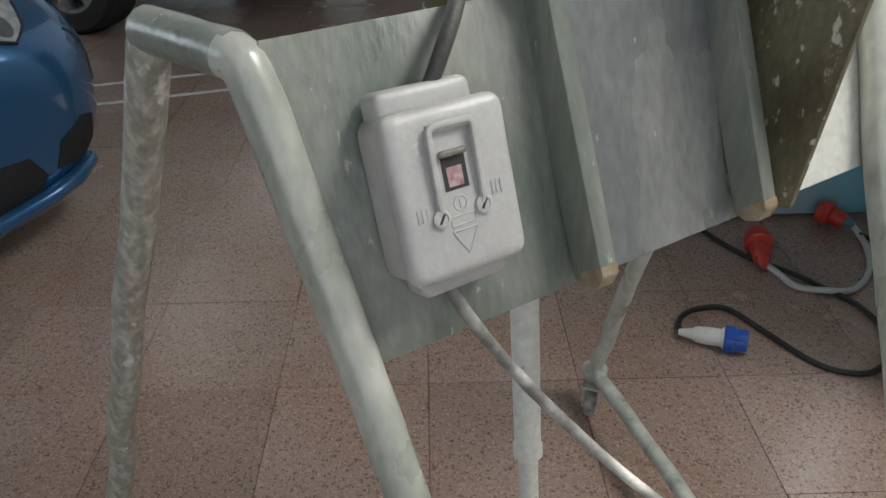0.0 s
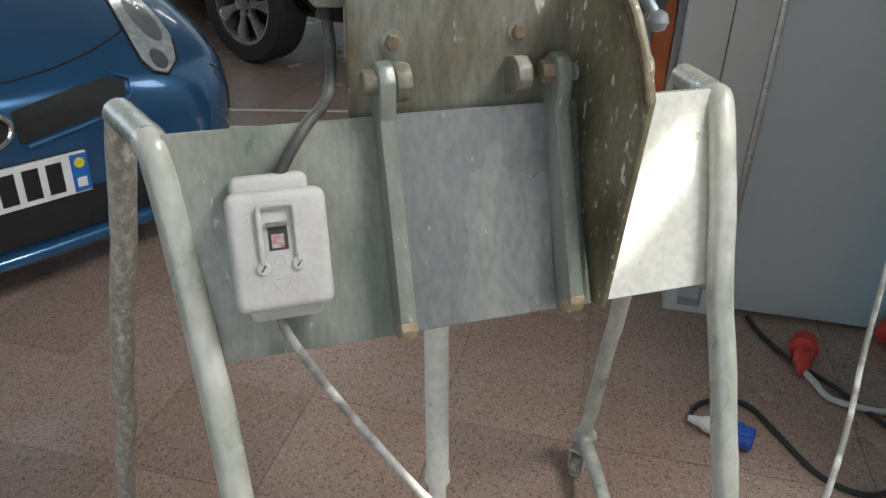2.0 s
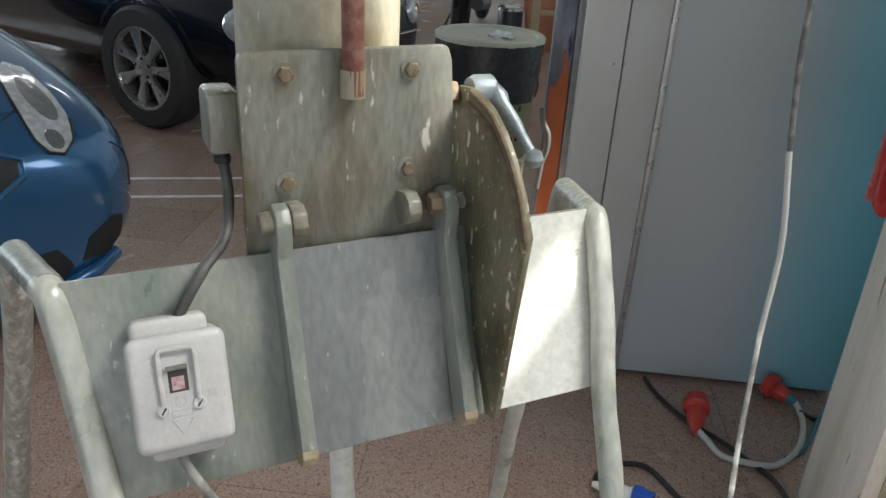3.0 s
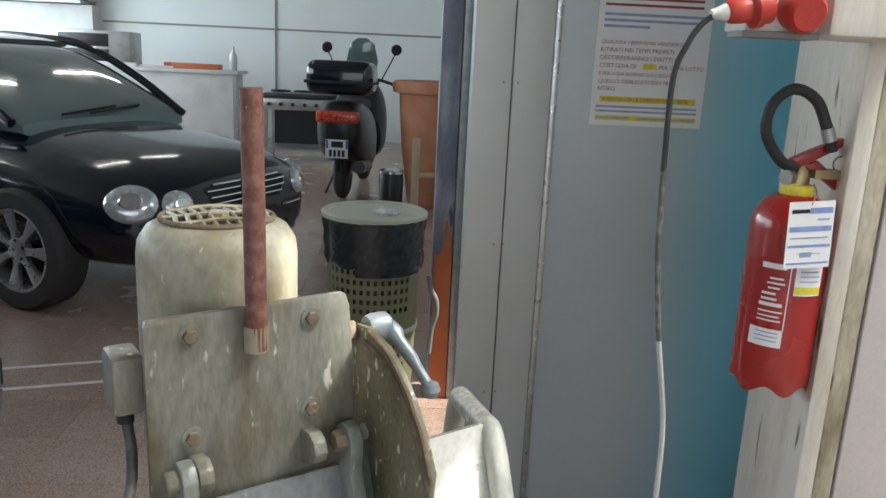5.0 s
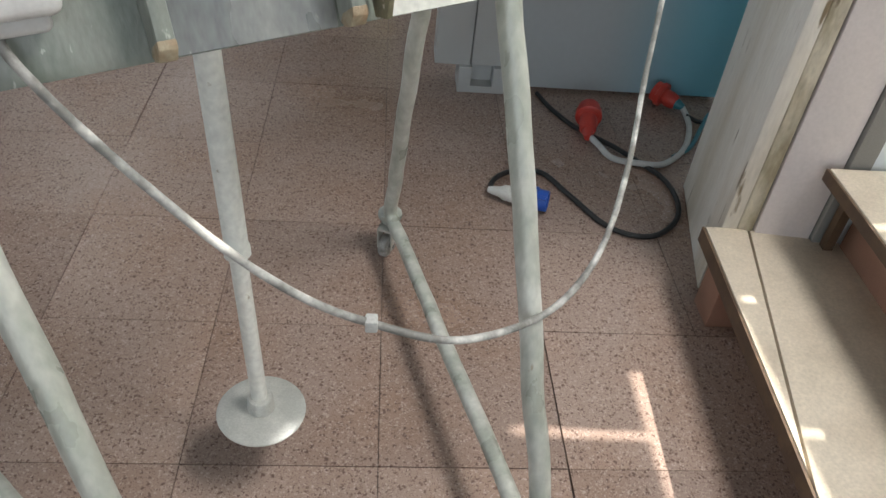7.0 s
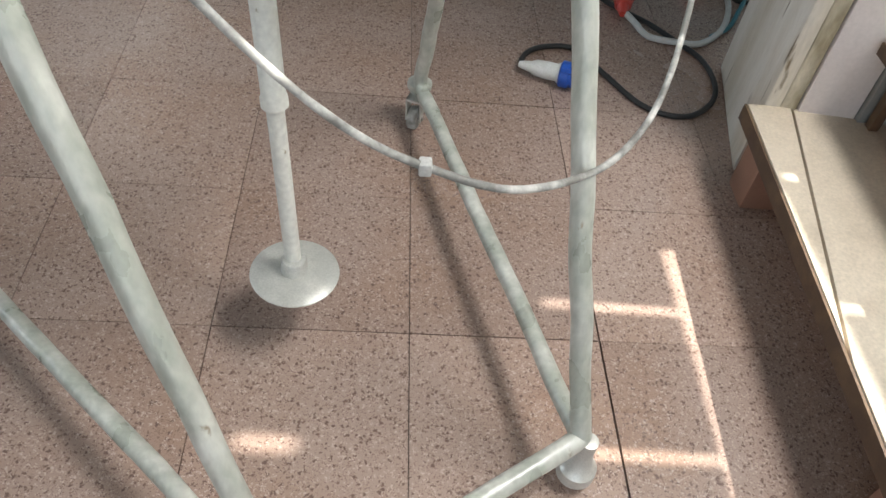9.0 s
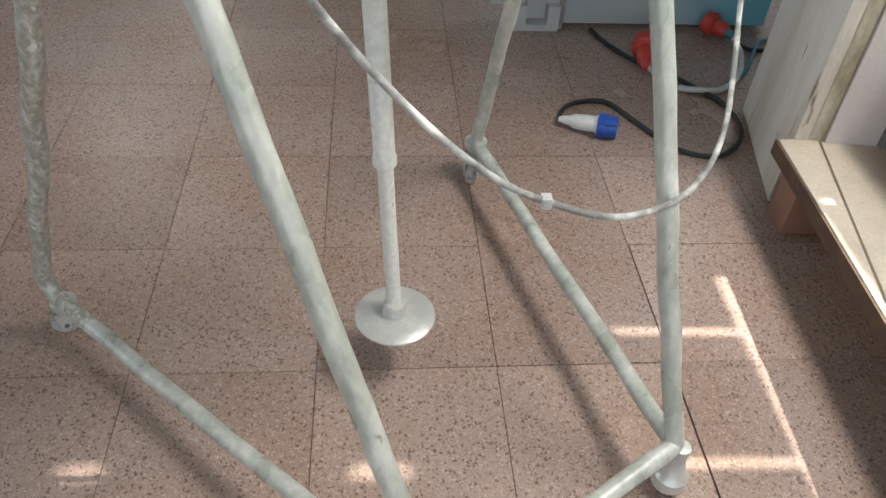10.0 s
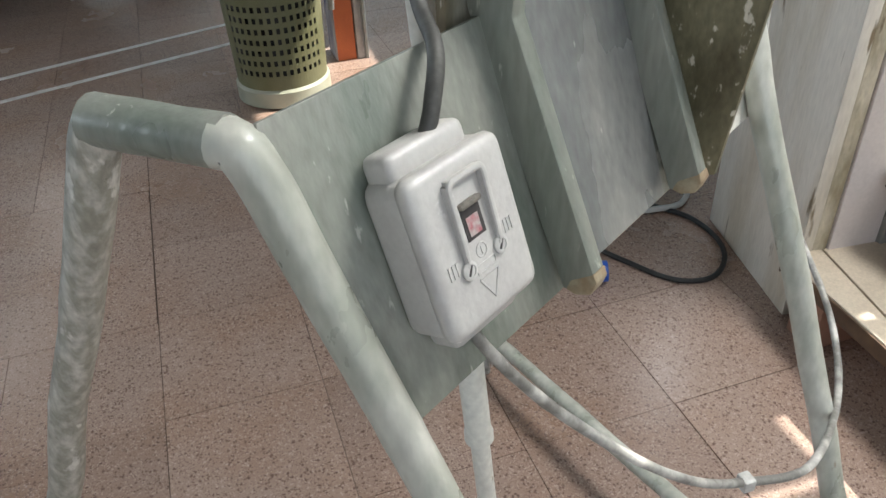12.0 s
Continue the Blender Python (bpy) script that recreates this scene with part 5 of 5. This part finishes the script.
lab = wrap("label", 205, 252, 0.905, 1.05, M_EXT, ext)
wrap("label_foot", 205, 252, 0.905, 0.935, M_PAPER, lab, 0.0009)
wrap("label_edge", 251, 252.5, 0.935, 1.05, M_PAPER, lab, 0.0009)
for z, a0, a1, h in ((1.035, 212, 246, 0.009), (1.018, 225, 244, 0.003), (1.010, 222, 246, 0.003), (1.002, 224, 240, 0.003), (0.992, 216, 236, 0.004), (0.983, 216, 238, 0.004), (0.973, 214, 246, 0.006), (0.963, 214, 248, 0.0025), (0.955, 214, 244, 0.0025), (0.948, 214, 247, 0.0025)):
    wrap("print_bar", a0, a1, z, z + h, M_PAPER, lab, 0.0009)
for z in (0.928, 0.921, 0.914):
    wrap("print_bar", 214, 246, z, z + 0.002, M_INKBLUE, lab, 0.0012)
tag = part("inspection_tag", moved(box(0, 0.078, 0, 0.001, -0.105, 0, 0.0), pose(0.922, 1.043, 1.148, 0, -3, 8)), M_PAPER, ext, "white and blue inspection tag", smooth=False)
TGM = pose(0.922, 1.043, 1.148, 0, -3, 8)
for z, x0, x1, h, m in ((-0.018, 0.005, 0.035, 0.006, M_INK), (-0.019, 0.036, 0.074, 0.009, M_PAPERBLUE), (-0.047, 0.003, 0.075, 0.008, M_PAPERBLUE), (-0.058, 0.006, 0.07, 0.002, M_INKBLUE), (-0.072, 0.003, 0.075, 0.004, M_PAPERBLUE), (-0.088, 0.025, 0.045, 0.008, M_INKBLUE), (-0.083, 0.02, 0.06, 0.001, M_INKBLUE), (-0.099, 0.003, 0.075, 0.003, M_PAPERBLUE), (-0.03, 0.05, 0.07, 0.003, M_INKBLUE)):
    part("print_bar", moved(box(x0, x1, -0.0006, 0, z, z + h), TGM), m, tag, smooth=False)
part("tie", tube(smooth_path([(0.985, 1.10, 1.17), (0.970, 1.06, 1.16), (0.958, 1.046, 1.145)], 4), 0.001, 5), M_BRASS, tag)
tag2 = wrap("second_tag", 258, 300, 0.995, 1.045, M_PAPER, ext, 0.0012)
wrap("yellow_strip", 259, 299, 0.998, 1.010, M_YELLOW, tag2, 0.0018)
for z in (1.018, 1.026, 1.034):
    wrap("print_bar", 264, 294, z, z + 0.002, M_INKBLUE, tag2, 0.0018)

# ---------------------------------------------------------------- sockets and plugs
sock = thing("socket_panel", (0.95, 1.03, 1.45), "beige socket panel with red industrial sockets on the column", "socket panel")
part("housing", box(0.905, 1.075, 0.975, 1.10, 1.388, 1.60, 0.008), M_COLUMN, sock)
part("mounting_plate", box(0.795, 0.905, 1.0, 1.05, 1.384, 1.392), M_GREYFRAME, sock, smooth=False)
part("side_housing", box(0.80, 0.905, 1.005, 1.08, 1.392, 1.60, 0.004), M_WHITEPLAS, sock)
part("red_socket", moved(lathe([(0.026, 0), (0.028, 0.01), (0.028, 0.04), (0.022, 0.05), (0, 0.05)], 24), along((0.868, 1.01, 1.425), (0.868, 0.9, 1.40))), M_REDPLAS, sock, "red socket lid")
plug1 = thing("plug", (0.79, 0.99, 1.415), "red industrial plug on a dark cord in the panel", "plug", "industrial plugs")


def plug(parent, a, b, m, scale=1.0, gland=None):
    """From the cord end a to the contact end b."""
    L = (Vector(b) - Vector(a)).length
    q = along(a, b)
    s = scale
    g = part("gland", moved(lathe([(0.007 * s, -0.01), (0.010 * s, 0), (0.013 * s, L * 0.12), (0.015 * s, L * 0.2)], 16), q), gland or m, parent)
    part("grip", moved(lathe([(0.015 * s, L * 0.16), (0.019 * s, L * 0.22), (0.021 * s, L * 0.45), (0.020 * s, L * 0.58), (0.026 * s, L * 0.64), (0.026 * s, L * 0.66)], 24), q), gland if m is M_BLUEPLAS else m, parent)
    part("collar", moved(lathe([(0.027 * s, L * 0.64), (0.031 * s, L * 0.66), (0.031 * s, L * 0.80), (0.027 * s, L * 0.82), (0.026 * s, L), (0.023 * s, L), (0.022 * s, L * 0.84), (0, L * 0.84)], 28), q), m, parent)
    part("key_rib", moved(box(-0.005 * s, 0.005 * s, 0.026 * s, 0.034 * s, L * 0.66, L * 0.98, 0.001), q), m, parent)
    for k in range(3):
        an = 120 * k
        part("pin", moved(lathe([(0.0028 * s, L * 0.8), (0.0028 * s, L * 0.97), (0, L * 0.975)], 10), q @ pose(0, 0, 0, 0, 0, an) @ Matrix.Translation((0.013 * s, 0, 0))), M_BRASS, parent)


plug(plug1, (0.754, 0.99, 1.412), (0.826, 0.995, 1.424), M_REDPLAS, 0.85, M_WHITEPLAS)
bp = thing("plug", (0.69, 1.33, 0), "blue and white industrial plug lying on the floor", "plug", "industrial plugs")
plug(bp, (0.616, 1.350, 0.022), (0.736, 1.304, 0.030), M_BLUEPLAS, 0.92, M_WHITEPLAS)
ra = thing("plug", (0.905, 1.66, 0), "red industrial connector lying on the floor", "plug", "industrial plugs")
plug(ra, (0.884, 1.600, 0.026), (0.908, 1.718, 0.040), M_REDPLAS, 1.12)
rb = thing("plug", (1.15, 1.81, 0), "red industrial connector with teal gland by the partition", "plug", "industrial plugs")
plug(rb, (1.178, 1.775, 0.030), (1.118, 1.835, 0.042), M_REDPLAS, 1.1, M_TEALPLAS)


def floor_cable(pts, r, m, label):
    single("cable", tube(smooth_path([(x, y, z) for x, y, z in pts], 6), r, 8), m, label, "cable", "floor cables")


floor_cable([(0.617, 1.352, 0.018), (0.619, 1.392, 0.010), (0.643, 1.432, 0.007), (0.686, 1.456, 0.0065), (0.748, 1.452, 0.0065), (0.801, 1.364, 0.0065), (0.86, 1.263, 0.0065), (0.916, 1.226, 0.0065), (0.975, 1.23, 0.0065), (1.033, 1.284, 0.0065), (1.058, 1.36, 0.0065), (1.048, 1.451, 0.0065), (1.002, 1.521, 0.0065), (0.945, 1.583, 0.012), (0.87, 1.669, 0.0065), (0.817, 1.765, 0.0065), (0.79, 1.845, 0.0065)], 0.0062, M_BLACKRUB, "black cable looping over the tiles")
floor_cable([(0.892, 1.595, 0.025), (0.910, 1.570, 0.018), (0.938, 1.528, 0.0085), (0.998, 1.506, 0.012), (1.065, 1.513, 0.0085), (1.137, 1.584, 0.0085), (1.182, 1.684, 0.0085), (1.190, 1.745, 0.016), (1.182, 1.772, 0.028)], 0.0078, M_CORDLIGHT, "pale grey cable curled between two connectors")
floor_cable([(1.10, 1.55, 0.007), (1.16, 1.60, 0.007), (1.22, 1.70, 0.007), (1.27, 1.78, 0.007), (1.33, 1.80, 0.007)], 0.0058, M_TEALPLAS, "teal cable running behind the column")
floor_cable([(1.186, 1.742, 0.02), (1.23, 1.732, 0.0065), (1.30, 1.735, 0.0065)], 0.006, M_BLACKRUB, "short black cable beside the column")
single("cord_switch", tube(smooth_path([(1.252, 1.035, 0.40), (1.262, 1.034, 0.415), (1.282, 1.034, 0.45), (1.305, 1.034, 0.52), (1.325, 1.035, 0.62), (1.335, 1.036, 0.8), (1.338, 1.04, 1.4)], 5), 0.0042, 8), M_WHITEPLAS, "thin white cord hanging on the white wall", "cord")

# ---------------------------------------------------------------- far end of the garage
sc = thing("scooter", (-0.2, 7.6, 0), "black motor scooter with a large top case", "scooter")
SM = pose(-0.24, 7.45, 0, 0, 0, -6)


def sbox(x0, x1, y0, y1, z0, z1, b, name, m, label="", parent=None):
    return part(name, moved(box(x0, x1, y0, y1, z0, z1, b, 3), SM), m, parent or sc, label)


for y in (0.0, 1.28):
    w = part("wheel", moved(lathe([(0.14, -0.055), (0.20, -0.06), (0.235, -0.035), (0.245, 0), (0.235, 0.035), (0.20, 0.06), (0.14, 0.055)], 32), SM @ pose(0, y, 0.245, 0, 90)), M_TYRE, sc)
    part("rim", moved(lathe([(0.14, -0.04), (0.05, -0.03), (0, -0.03)], 20), SM @ pose(0, y, 0.245, 0, 90)), M_RIM, w)
part("rear_body", moved(loft([(0.34, 0.10, 0.58, 0.82), (0.26, 0.19, 0.48, 0.92), (0.0, 0.25, 0.36, 0.95), (-0.4, 0.26, 0.28, 0.88), (-0.7, 0.22, 0.22, 0.65)], 14, 3), SM @ pose(0, 0, 0, 0, 0, -90)), M_STOVEDARK, sc)
part("front_shield", moved(loft([(-0.75, 0.26, 0.3, 0.75), (-0.9, 0.30, 0.3, 1.0), (-1.1, 0.24, 0.4, 1.12), (-1.25, 0.1, 0.5, 1.0)], 14, 3), SM @ pose(0, 0, 0, 0, 0, -90)), M_STOVEDARK, sc)
sbox(-0.16, 0.16, 0.0, 0.75, 0.82, 0.93, 0.05, "seat", M_TRIM)
sbox(-0.31, 0.31, -0.33, 0.12, 1.0, 1.31, 0.09, "top_case", M_CARBLACK, "glossy black top case")
sbox(-0.315, 0.315, -0.335, 0.125, 1.10, 1.13, 0.01, "case_seam", M_TRIM)
sbox(-0.20, 0.20, -0.36, -0.26, 0.75, 0.86, 0.03, "tail_lamp", M_REDLAMP, "red tail lamp")
sbox(-0.07, 0.07, -0.05, 0.25, 0.22, 0.5, 0.03, "engine", M_STOVEDARK)
pl_ = sbox(-0.105, 0.105, -0.35, -0.34, 0.43, 0.60, 0.002, "number_plate", M_PLATEWHITE, "small white number plate")
for x in (-0.1, 0.085):
    sbox(x, x + 0.02, -0.352, -0.3495, 0.52, 0.595, 0, "blue_band", M_EUBLUE, "", pl_)
for x in (-0.07, -0.03, 0.01, 0.05):
    sbox(x, x + 0.025, -0.352, -0.3495, 0.445, 0.505, 0, "bar", M_INK, "", pl_)
sbox(-0.05, 0.06, -0.352, -0.3495, 0.53, 0.585, 0, "bar", M_INK, "", pl_)
sbox(-0.02, 0.02, -0.33, -0.2, 0.3, 0.8, 0.01, "plate_bracket", M_TRIM)
part("screen", moved(prism([(-0.14, 1.18), (0.14, 1.18), (0.17, 1.32), (0.13, 1.5), (0.05, 1.56), (-0.05, 1.56), (-0.13, 1.5), (-0.17, 1.32)], -0.004, 0.004, 0.001), SM @ pose(0, 1.2, 0, 97)), M_CARGLASS, sc, "smoked windscreen")
sbox(-0.16, 0.16, 0.95, 1.15, 1.08, 1.22, 0.05, "dashboard", M_TRIM)
sbox(-0.10, 0.10, 0.945, 0.955, 1.14, 1.20, 0.004, "dial", M_LENS)
part("handlebar", moved(tube(smooth_path([(-0.36, 0.92, 1.08), (-0.2, 1.0, 1.12), (0, 1.05, 1.13), (0.2, 1.0, 1.12), (0.36, 0.92, 1.08)], 4), 0.017, 8), SM), M_TRIM, sc)
for s in (-1, 1):
    mm = part("mirror", moved(lathe([(0, -0.012), (0.05, -0.008), (0.058, 0), (0.05, 0.008), (0, 0.01)], 18), SM @ pose(s * 0.37, 0.98, 1.44, 80, s * 25, 0)), M_CARBLACK, sc)
    part("stalk", moved(tube(smooth_path([(s * 0.22, 1.0, 1.13), (s * 0.30, 0.99, 1.28), (s * 0.37, 0.98, 1.42)], 4), 0.008, 6), SM), M_TRIM, mm)
part("exhaust", moved(bar((0.2, -0.3, 0.35), (0.17, 0.4, 0.28), 0.06, 14), SM), M_STOVEDARK, sc)
part("stand", moved(tube([(-0.12, 0.3, 0.25), (-0.22, 0.25, 0.0)], 0.012, 6), SM), M_TRIM, sc)

pot = thing("flower_pot", (0.69, 7.3, 0), "very large plain terracotta flower pot", "flower pot")
part("pot", moved(lathe([(0.28, 0), (0.30, 0.02), (0.36, 0.45), (0.365, 0.5), (0.37, 0.52), (0.40, 0.9), (0.405, 1.03), (0.41, 1.045), (0.38, 1.045), (0.3, 0.2), (0, 0.2)], 48), Matrix.Translation((0.69, 7.3, 0))), M_TERRACOTTA, pot)
part("rim", moved(lathe([(0.405, 1.04), (0.46, 1.05), (0.475, 1.10), (0.465, 1.15), (0.42, 1.16), (0.385, 1.12), (0.38, 1.04)], 48), Matrix.Translation((0.69, 7.3, 0))), M_TERRACOTTA, pot, "thick rolled rim")
can = thing("canister", (0.24, 6.6, 0), "black canister with a shiny rim", "canister")
part("can", moved(lathe([(0.10, 0), (0.105, 0.01), (0.105, 0.38), (0.10, 0.39)], 28), Matrix.Translation((0.24, 6.6, 0))), M_STOVEDARK, can)
part("rim", moved(lathe([(0.108, 0.385), (0.108, 0.41), (0.09, 0.415), (0.0, 0.40)], 28), Matrix.Translation((0.24, 6.6, 0))), M_CHROME, can)
pk = thing("wooden_batten", (0.44, 6.3, 0), "pale wooden batten standing on end with a cross piece", "timber")
part("upright", box(0.41, 0.475, 6.28, 6.31, 0, 0.72, 0.002), M_WOOD, pk)
part("cross_piece", box(0.475, 0.62, 6.285, 6.305, 0.40, 0.44, 0.002), M_WOOD, pk)

sv = thing("gas_stove", (-1.1, 10.3, 0), "stainless gas range on an open dark frame", "stove")
part("top", box(-1.47, -0.5, 10.0, 10.65, 0.80, 0.86, 0.006), M_STOVEDARK, sv)
fr_ = part("front_panel", box(-1.46, -0.51, 9.97, 10.0, 0.66, 0.80, 0.004), M_STAINLESS, sv, "stainless control panel")
for k in range(6):
    part("knob", moved(lathe([(0.025, 0), (0.022, 0.03), (0, 0.03)], 14), frame_at((-1.38 + k * 0.15, 9.97, 0.73), (1, 0, 0), (0, 0, 1))), M_STOVEDARK, fr_)
for x in (-1.45, -0.55):
    for y in (10.02, 10.6):
        part("leg", box(x, x + 0.04, y, y + 0.04, 0, 0.8), M_STAINLESS, sv, smooth=False)
part("shelf", box(-1.45, -0.51, 10.0, 10.64, 0.14, 0.17), M_STAINLESS, sv, smooth=False)
part("back_panel", box(-1.45, -0.51, 10.62, 10.64, 0.17, 0.8), M_STOVEDARK, sv, smooth=False)
for k in range(3):
    part("pan_support", moved(tube([(0.12 * math.cos(a * math.pi / 8), 0.12 * math.sin(a * math.pi / 8), 0.885) for a in range(17)], 0.012, 6, False), Matrix.Translation((-1.28 + 0.3 * k, 10.3, 0))), M_STOVEDARK, sv)
ct = thing("counter", (-3.0, 11.4, 0), "white counter unit with a flat worktop", "counter")
part("carcass", box(-4.3, -2.05, 11.05, 11.7, 0, 1.04, 0.004), M_WORKTOP, ct)
part("worktop", box(-4.34, -1.98, 11.0, 11.75, 1.04, 1.09, 0.004), M_WORKTOP, ct)
part("corner_strip", box(-2.052, -2.0, 11.02, 11.05, 0, 1.04), M_GALV, ct, smooth=False)
ov = thing("oven", (-3.9, 11.4, 1.09), "small steel oven with a dark glass front", "oven")
part("body", box(-4.45, -3.46, 11.12, 11.6, 1.09, 1.55, 0.01), M_STAINLESS, ov)
for z in (1.13, 1.34):
    part("door", box(-4.42, -3.75, 11.10, 11.118, z, z + 0.17, 0.004), M_STOVEDARK, ov)
bx = thing("toolbox", (-2.65, 11.3, 1.09), "flat orange and red case on the worktop", "case")
part("case", box(-3.0, -2.27, 11.15, 11.4, 1.09, 1.165, 0.01), M_ORANGE, bx)
part("end", box(-3.02, -2.93, 11.14, 11.41, 1.088, 1.167, 0.005), M_REDPLAS, bx)
single("bottle", moved(lathe([(0.05, 1.09), (0.055, 1.1), (0.055, 1.28), (0.02, 1.36), (0.02, 1.42), (0, 1.42)], 20), Matrix.Translation((-2.1, 11.3, 0))), M_CLEARBAG, "clear plastic bottle on the white worktop", "bottle")
pp = thing("papers", (-3.3, 11.25, 1.09), "loose white papers and film on the worktop", "papers")
part("pile", box(-3.9, -3.35, 11.02, 11.1, 1.09, 1.14, 0.01), M_PAPER, pp)
part("sheet", moved(box(-0.3, 0.3, -0.12, 0.12, 0, 0.03, 0.01), pose(-3.2, 11.2, 1.09, 0, 0, 8)), M_PAPER, pp)
cp = thing("wall_cupboard", (-5.2, 12.7, 1.9), "white wall cupboard with a shelf below", "cupboard")
part("carcass", box(-6.5, -4.55, 12.55, 13.0, 2.02, 2.9, 0.005), M_WORKTOP, cp)
part("shelf", box(-6.5, -4.6, 12.4, 13.0, 1.96, 2.0), M_GALV, cp, smooth=False)
part("side_board", box(-6.5, -4.55, 12.7, 13.0, 0.9, 1.95), M_WORKTOP, cp, smooth=False)
part("leg", box(-6.45, -6.4, 12.8, 12.9, 0, 0.9), M_WORKTOP, cp, smooth=False)
part("leg", box(-4.62, -4.57, 12.8, 12.9, 0, 0.9), M_WORKTOP, cp, smooth=False)
trim = thing("trim", (-1.8, YN, 1.7), "thin dark joint strips on the white wall", "trim", kind="structure")
part("strip", box(-4.5, 1.8, YN - 0.012, YN, 1.72, 1.75), M_GREYFRAME, trim, smooth=False)
part("strip", box(-1.79, -1.76, YN - 0.016, YN, 0.0, ZC), M_GREYFRAME, trim, smooth=False)
M_TUBE = glow("lamp_tube", (1.0, 0.98, 0.94), 14)
for x, y, a in ((-2.4, 6.6, 75), (-2.0, 9.0, 75), (-4.6, 5.0, 75)):
    fl = thing("ceiling_light", (x, y, ZC), "white ceiling batten with a lit fluorescent tube", "ceiling light", "ceiling lights")
    m = pose(x, y, ZC, 0, 0, a)
    part("batten", moved(box(-0.75, 0.75, -0.05, 0.05, -0.07, 0, 0.004), m), M_WHITEPLAS, fl)
    part("tube", moved(bar((-0.72, 0, -0.09), (0.72, 0, -0.09), 0.018, 10), m), M_TUBE, fl, "lit tube")

# ---------------------------------------------------------------- floor: painted lines and terrazzo tiles
for x0, y0 in ((-0.84, 3.165), (-0.765, 2.952)):
    tagged(part("road_marking", moved(box(-1.9, 1.15, -0.012, 0.012, 0.0, 0.002), pose(x0, y0, 0.0, 0, 0, 16.0)), M_LINE, smooth=False), "thin worn white line painted on tiles", "floor line", kind="structure")

TS, TX, TY = 0.3017, 0.0705, 0.6300
tile_bm = box(-TS / 2 + 0.0007, TS / 2 - 0.0007, -TS / 2 + 0.0007, TS / 2 - 0.0007, -0.006, 0.0)
tile_me = bpy.data.meshes.new("tile")
tile_bm.to_mesh(tile_me)
tile_bm.free()
tile_me.materials.append(M_TERRAZZO)
rng = random.Random(5)

verts, faces = [], []
for i in range(-23, 7):
    for j in range(-18, 42):
        cx, cy = TX + (i + 0.5) * TS, TY + (j + 0.5) * TS
        if cx + TS / 2 < XL or cx - TS / 2 > XW or cy > YN + 0.2 or cy < YS - 0.2:
            continue
        cx += 0.0018 if i == 2 and j <= 0 else -0.0018 if i == -2 and j in (3, 4) else 0.0
        dz, rx, ry = rng.uniform(-0.0008, 0.0004), rng.uniform(-0.1, 0.1), rng.uniform(-0.1, 0.1)
        if -8 <= i <= 5 and -4 <= j <= 16:
            t = new("tile", tile_me)
            t.parent = ground
            t.matrix_basis = pose(cx, cy, dz - 0.0003, rx, ry, 90 * rng.randrange(4))
        else:
            k = len(verts)
            h = TS / 2 - 0.0009
            for z in (-0.006, dz):
                verts += [(cx - h, cy - h, z), (cx + h, cy - h, z), (cx + h, cy + h, z), (cx - h, cy + h, z)]
            faces += [(k + 4, k + 5, k + 6, k + 7), (k, k + 1, k + 5, k + 4), (k + 1, k + 2, k + 6, k + 5), (k + 2, k + 3, k + 7, k + 6), (k + 3, k, k + 4, k + 7)]
far_me = bpy.data.meshes.new("far_tiles")
far_me.from_pydata(verts, [], faces)
far_me.materials.append(M_TERRAZZO)
far = new("far_tiles", far_me)
far.parent = ground
tagged(far, "reddish terrazzo tiles further off", kind="stuff")
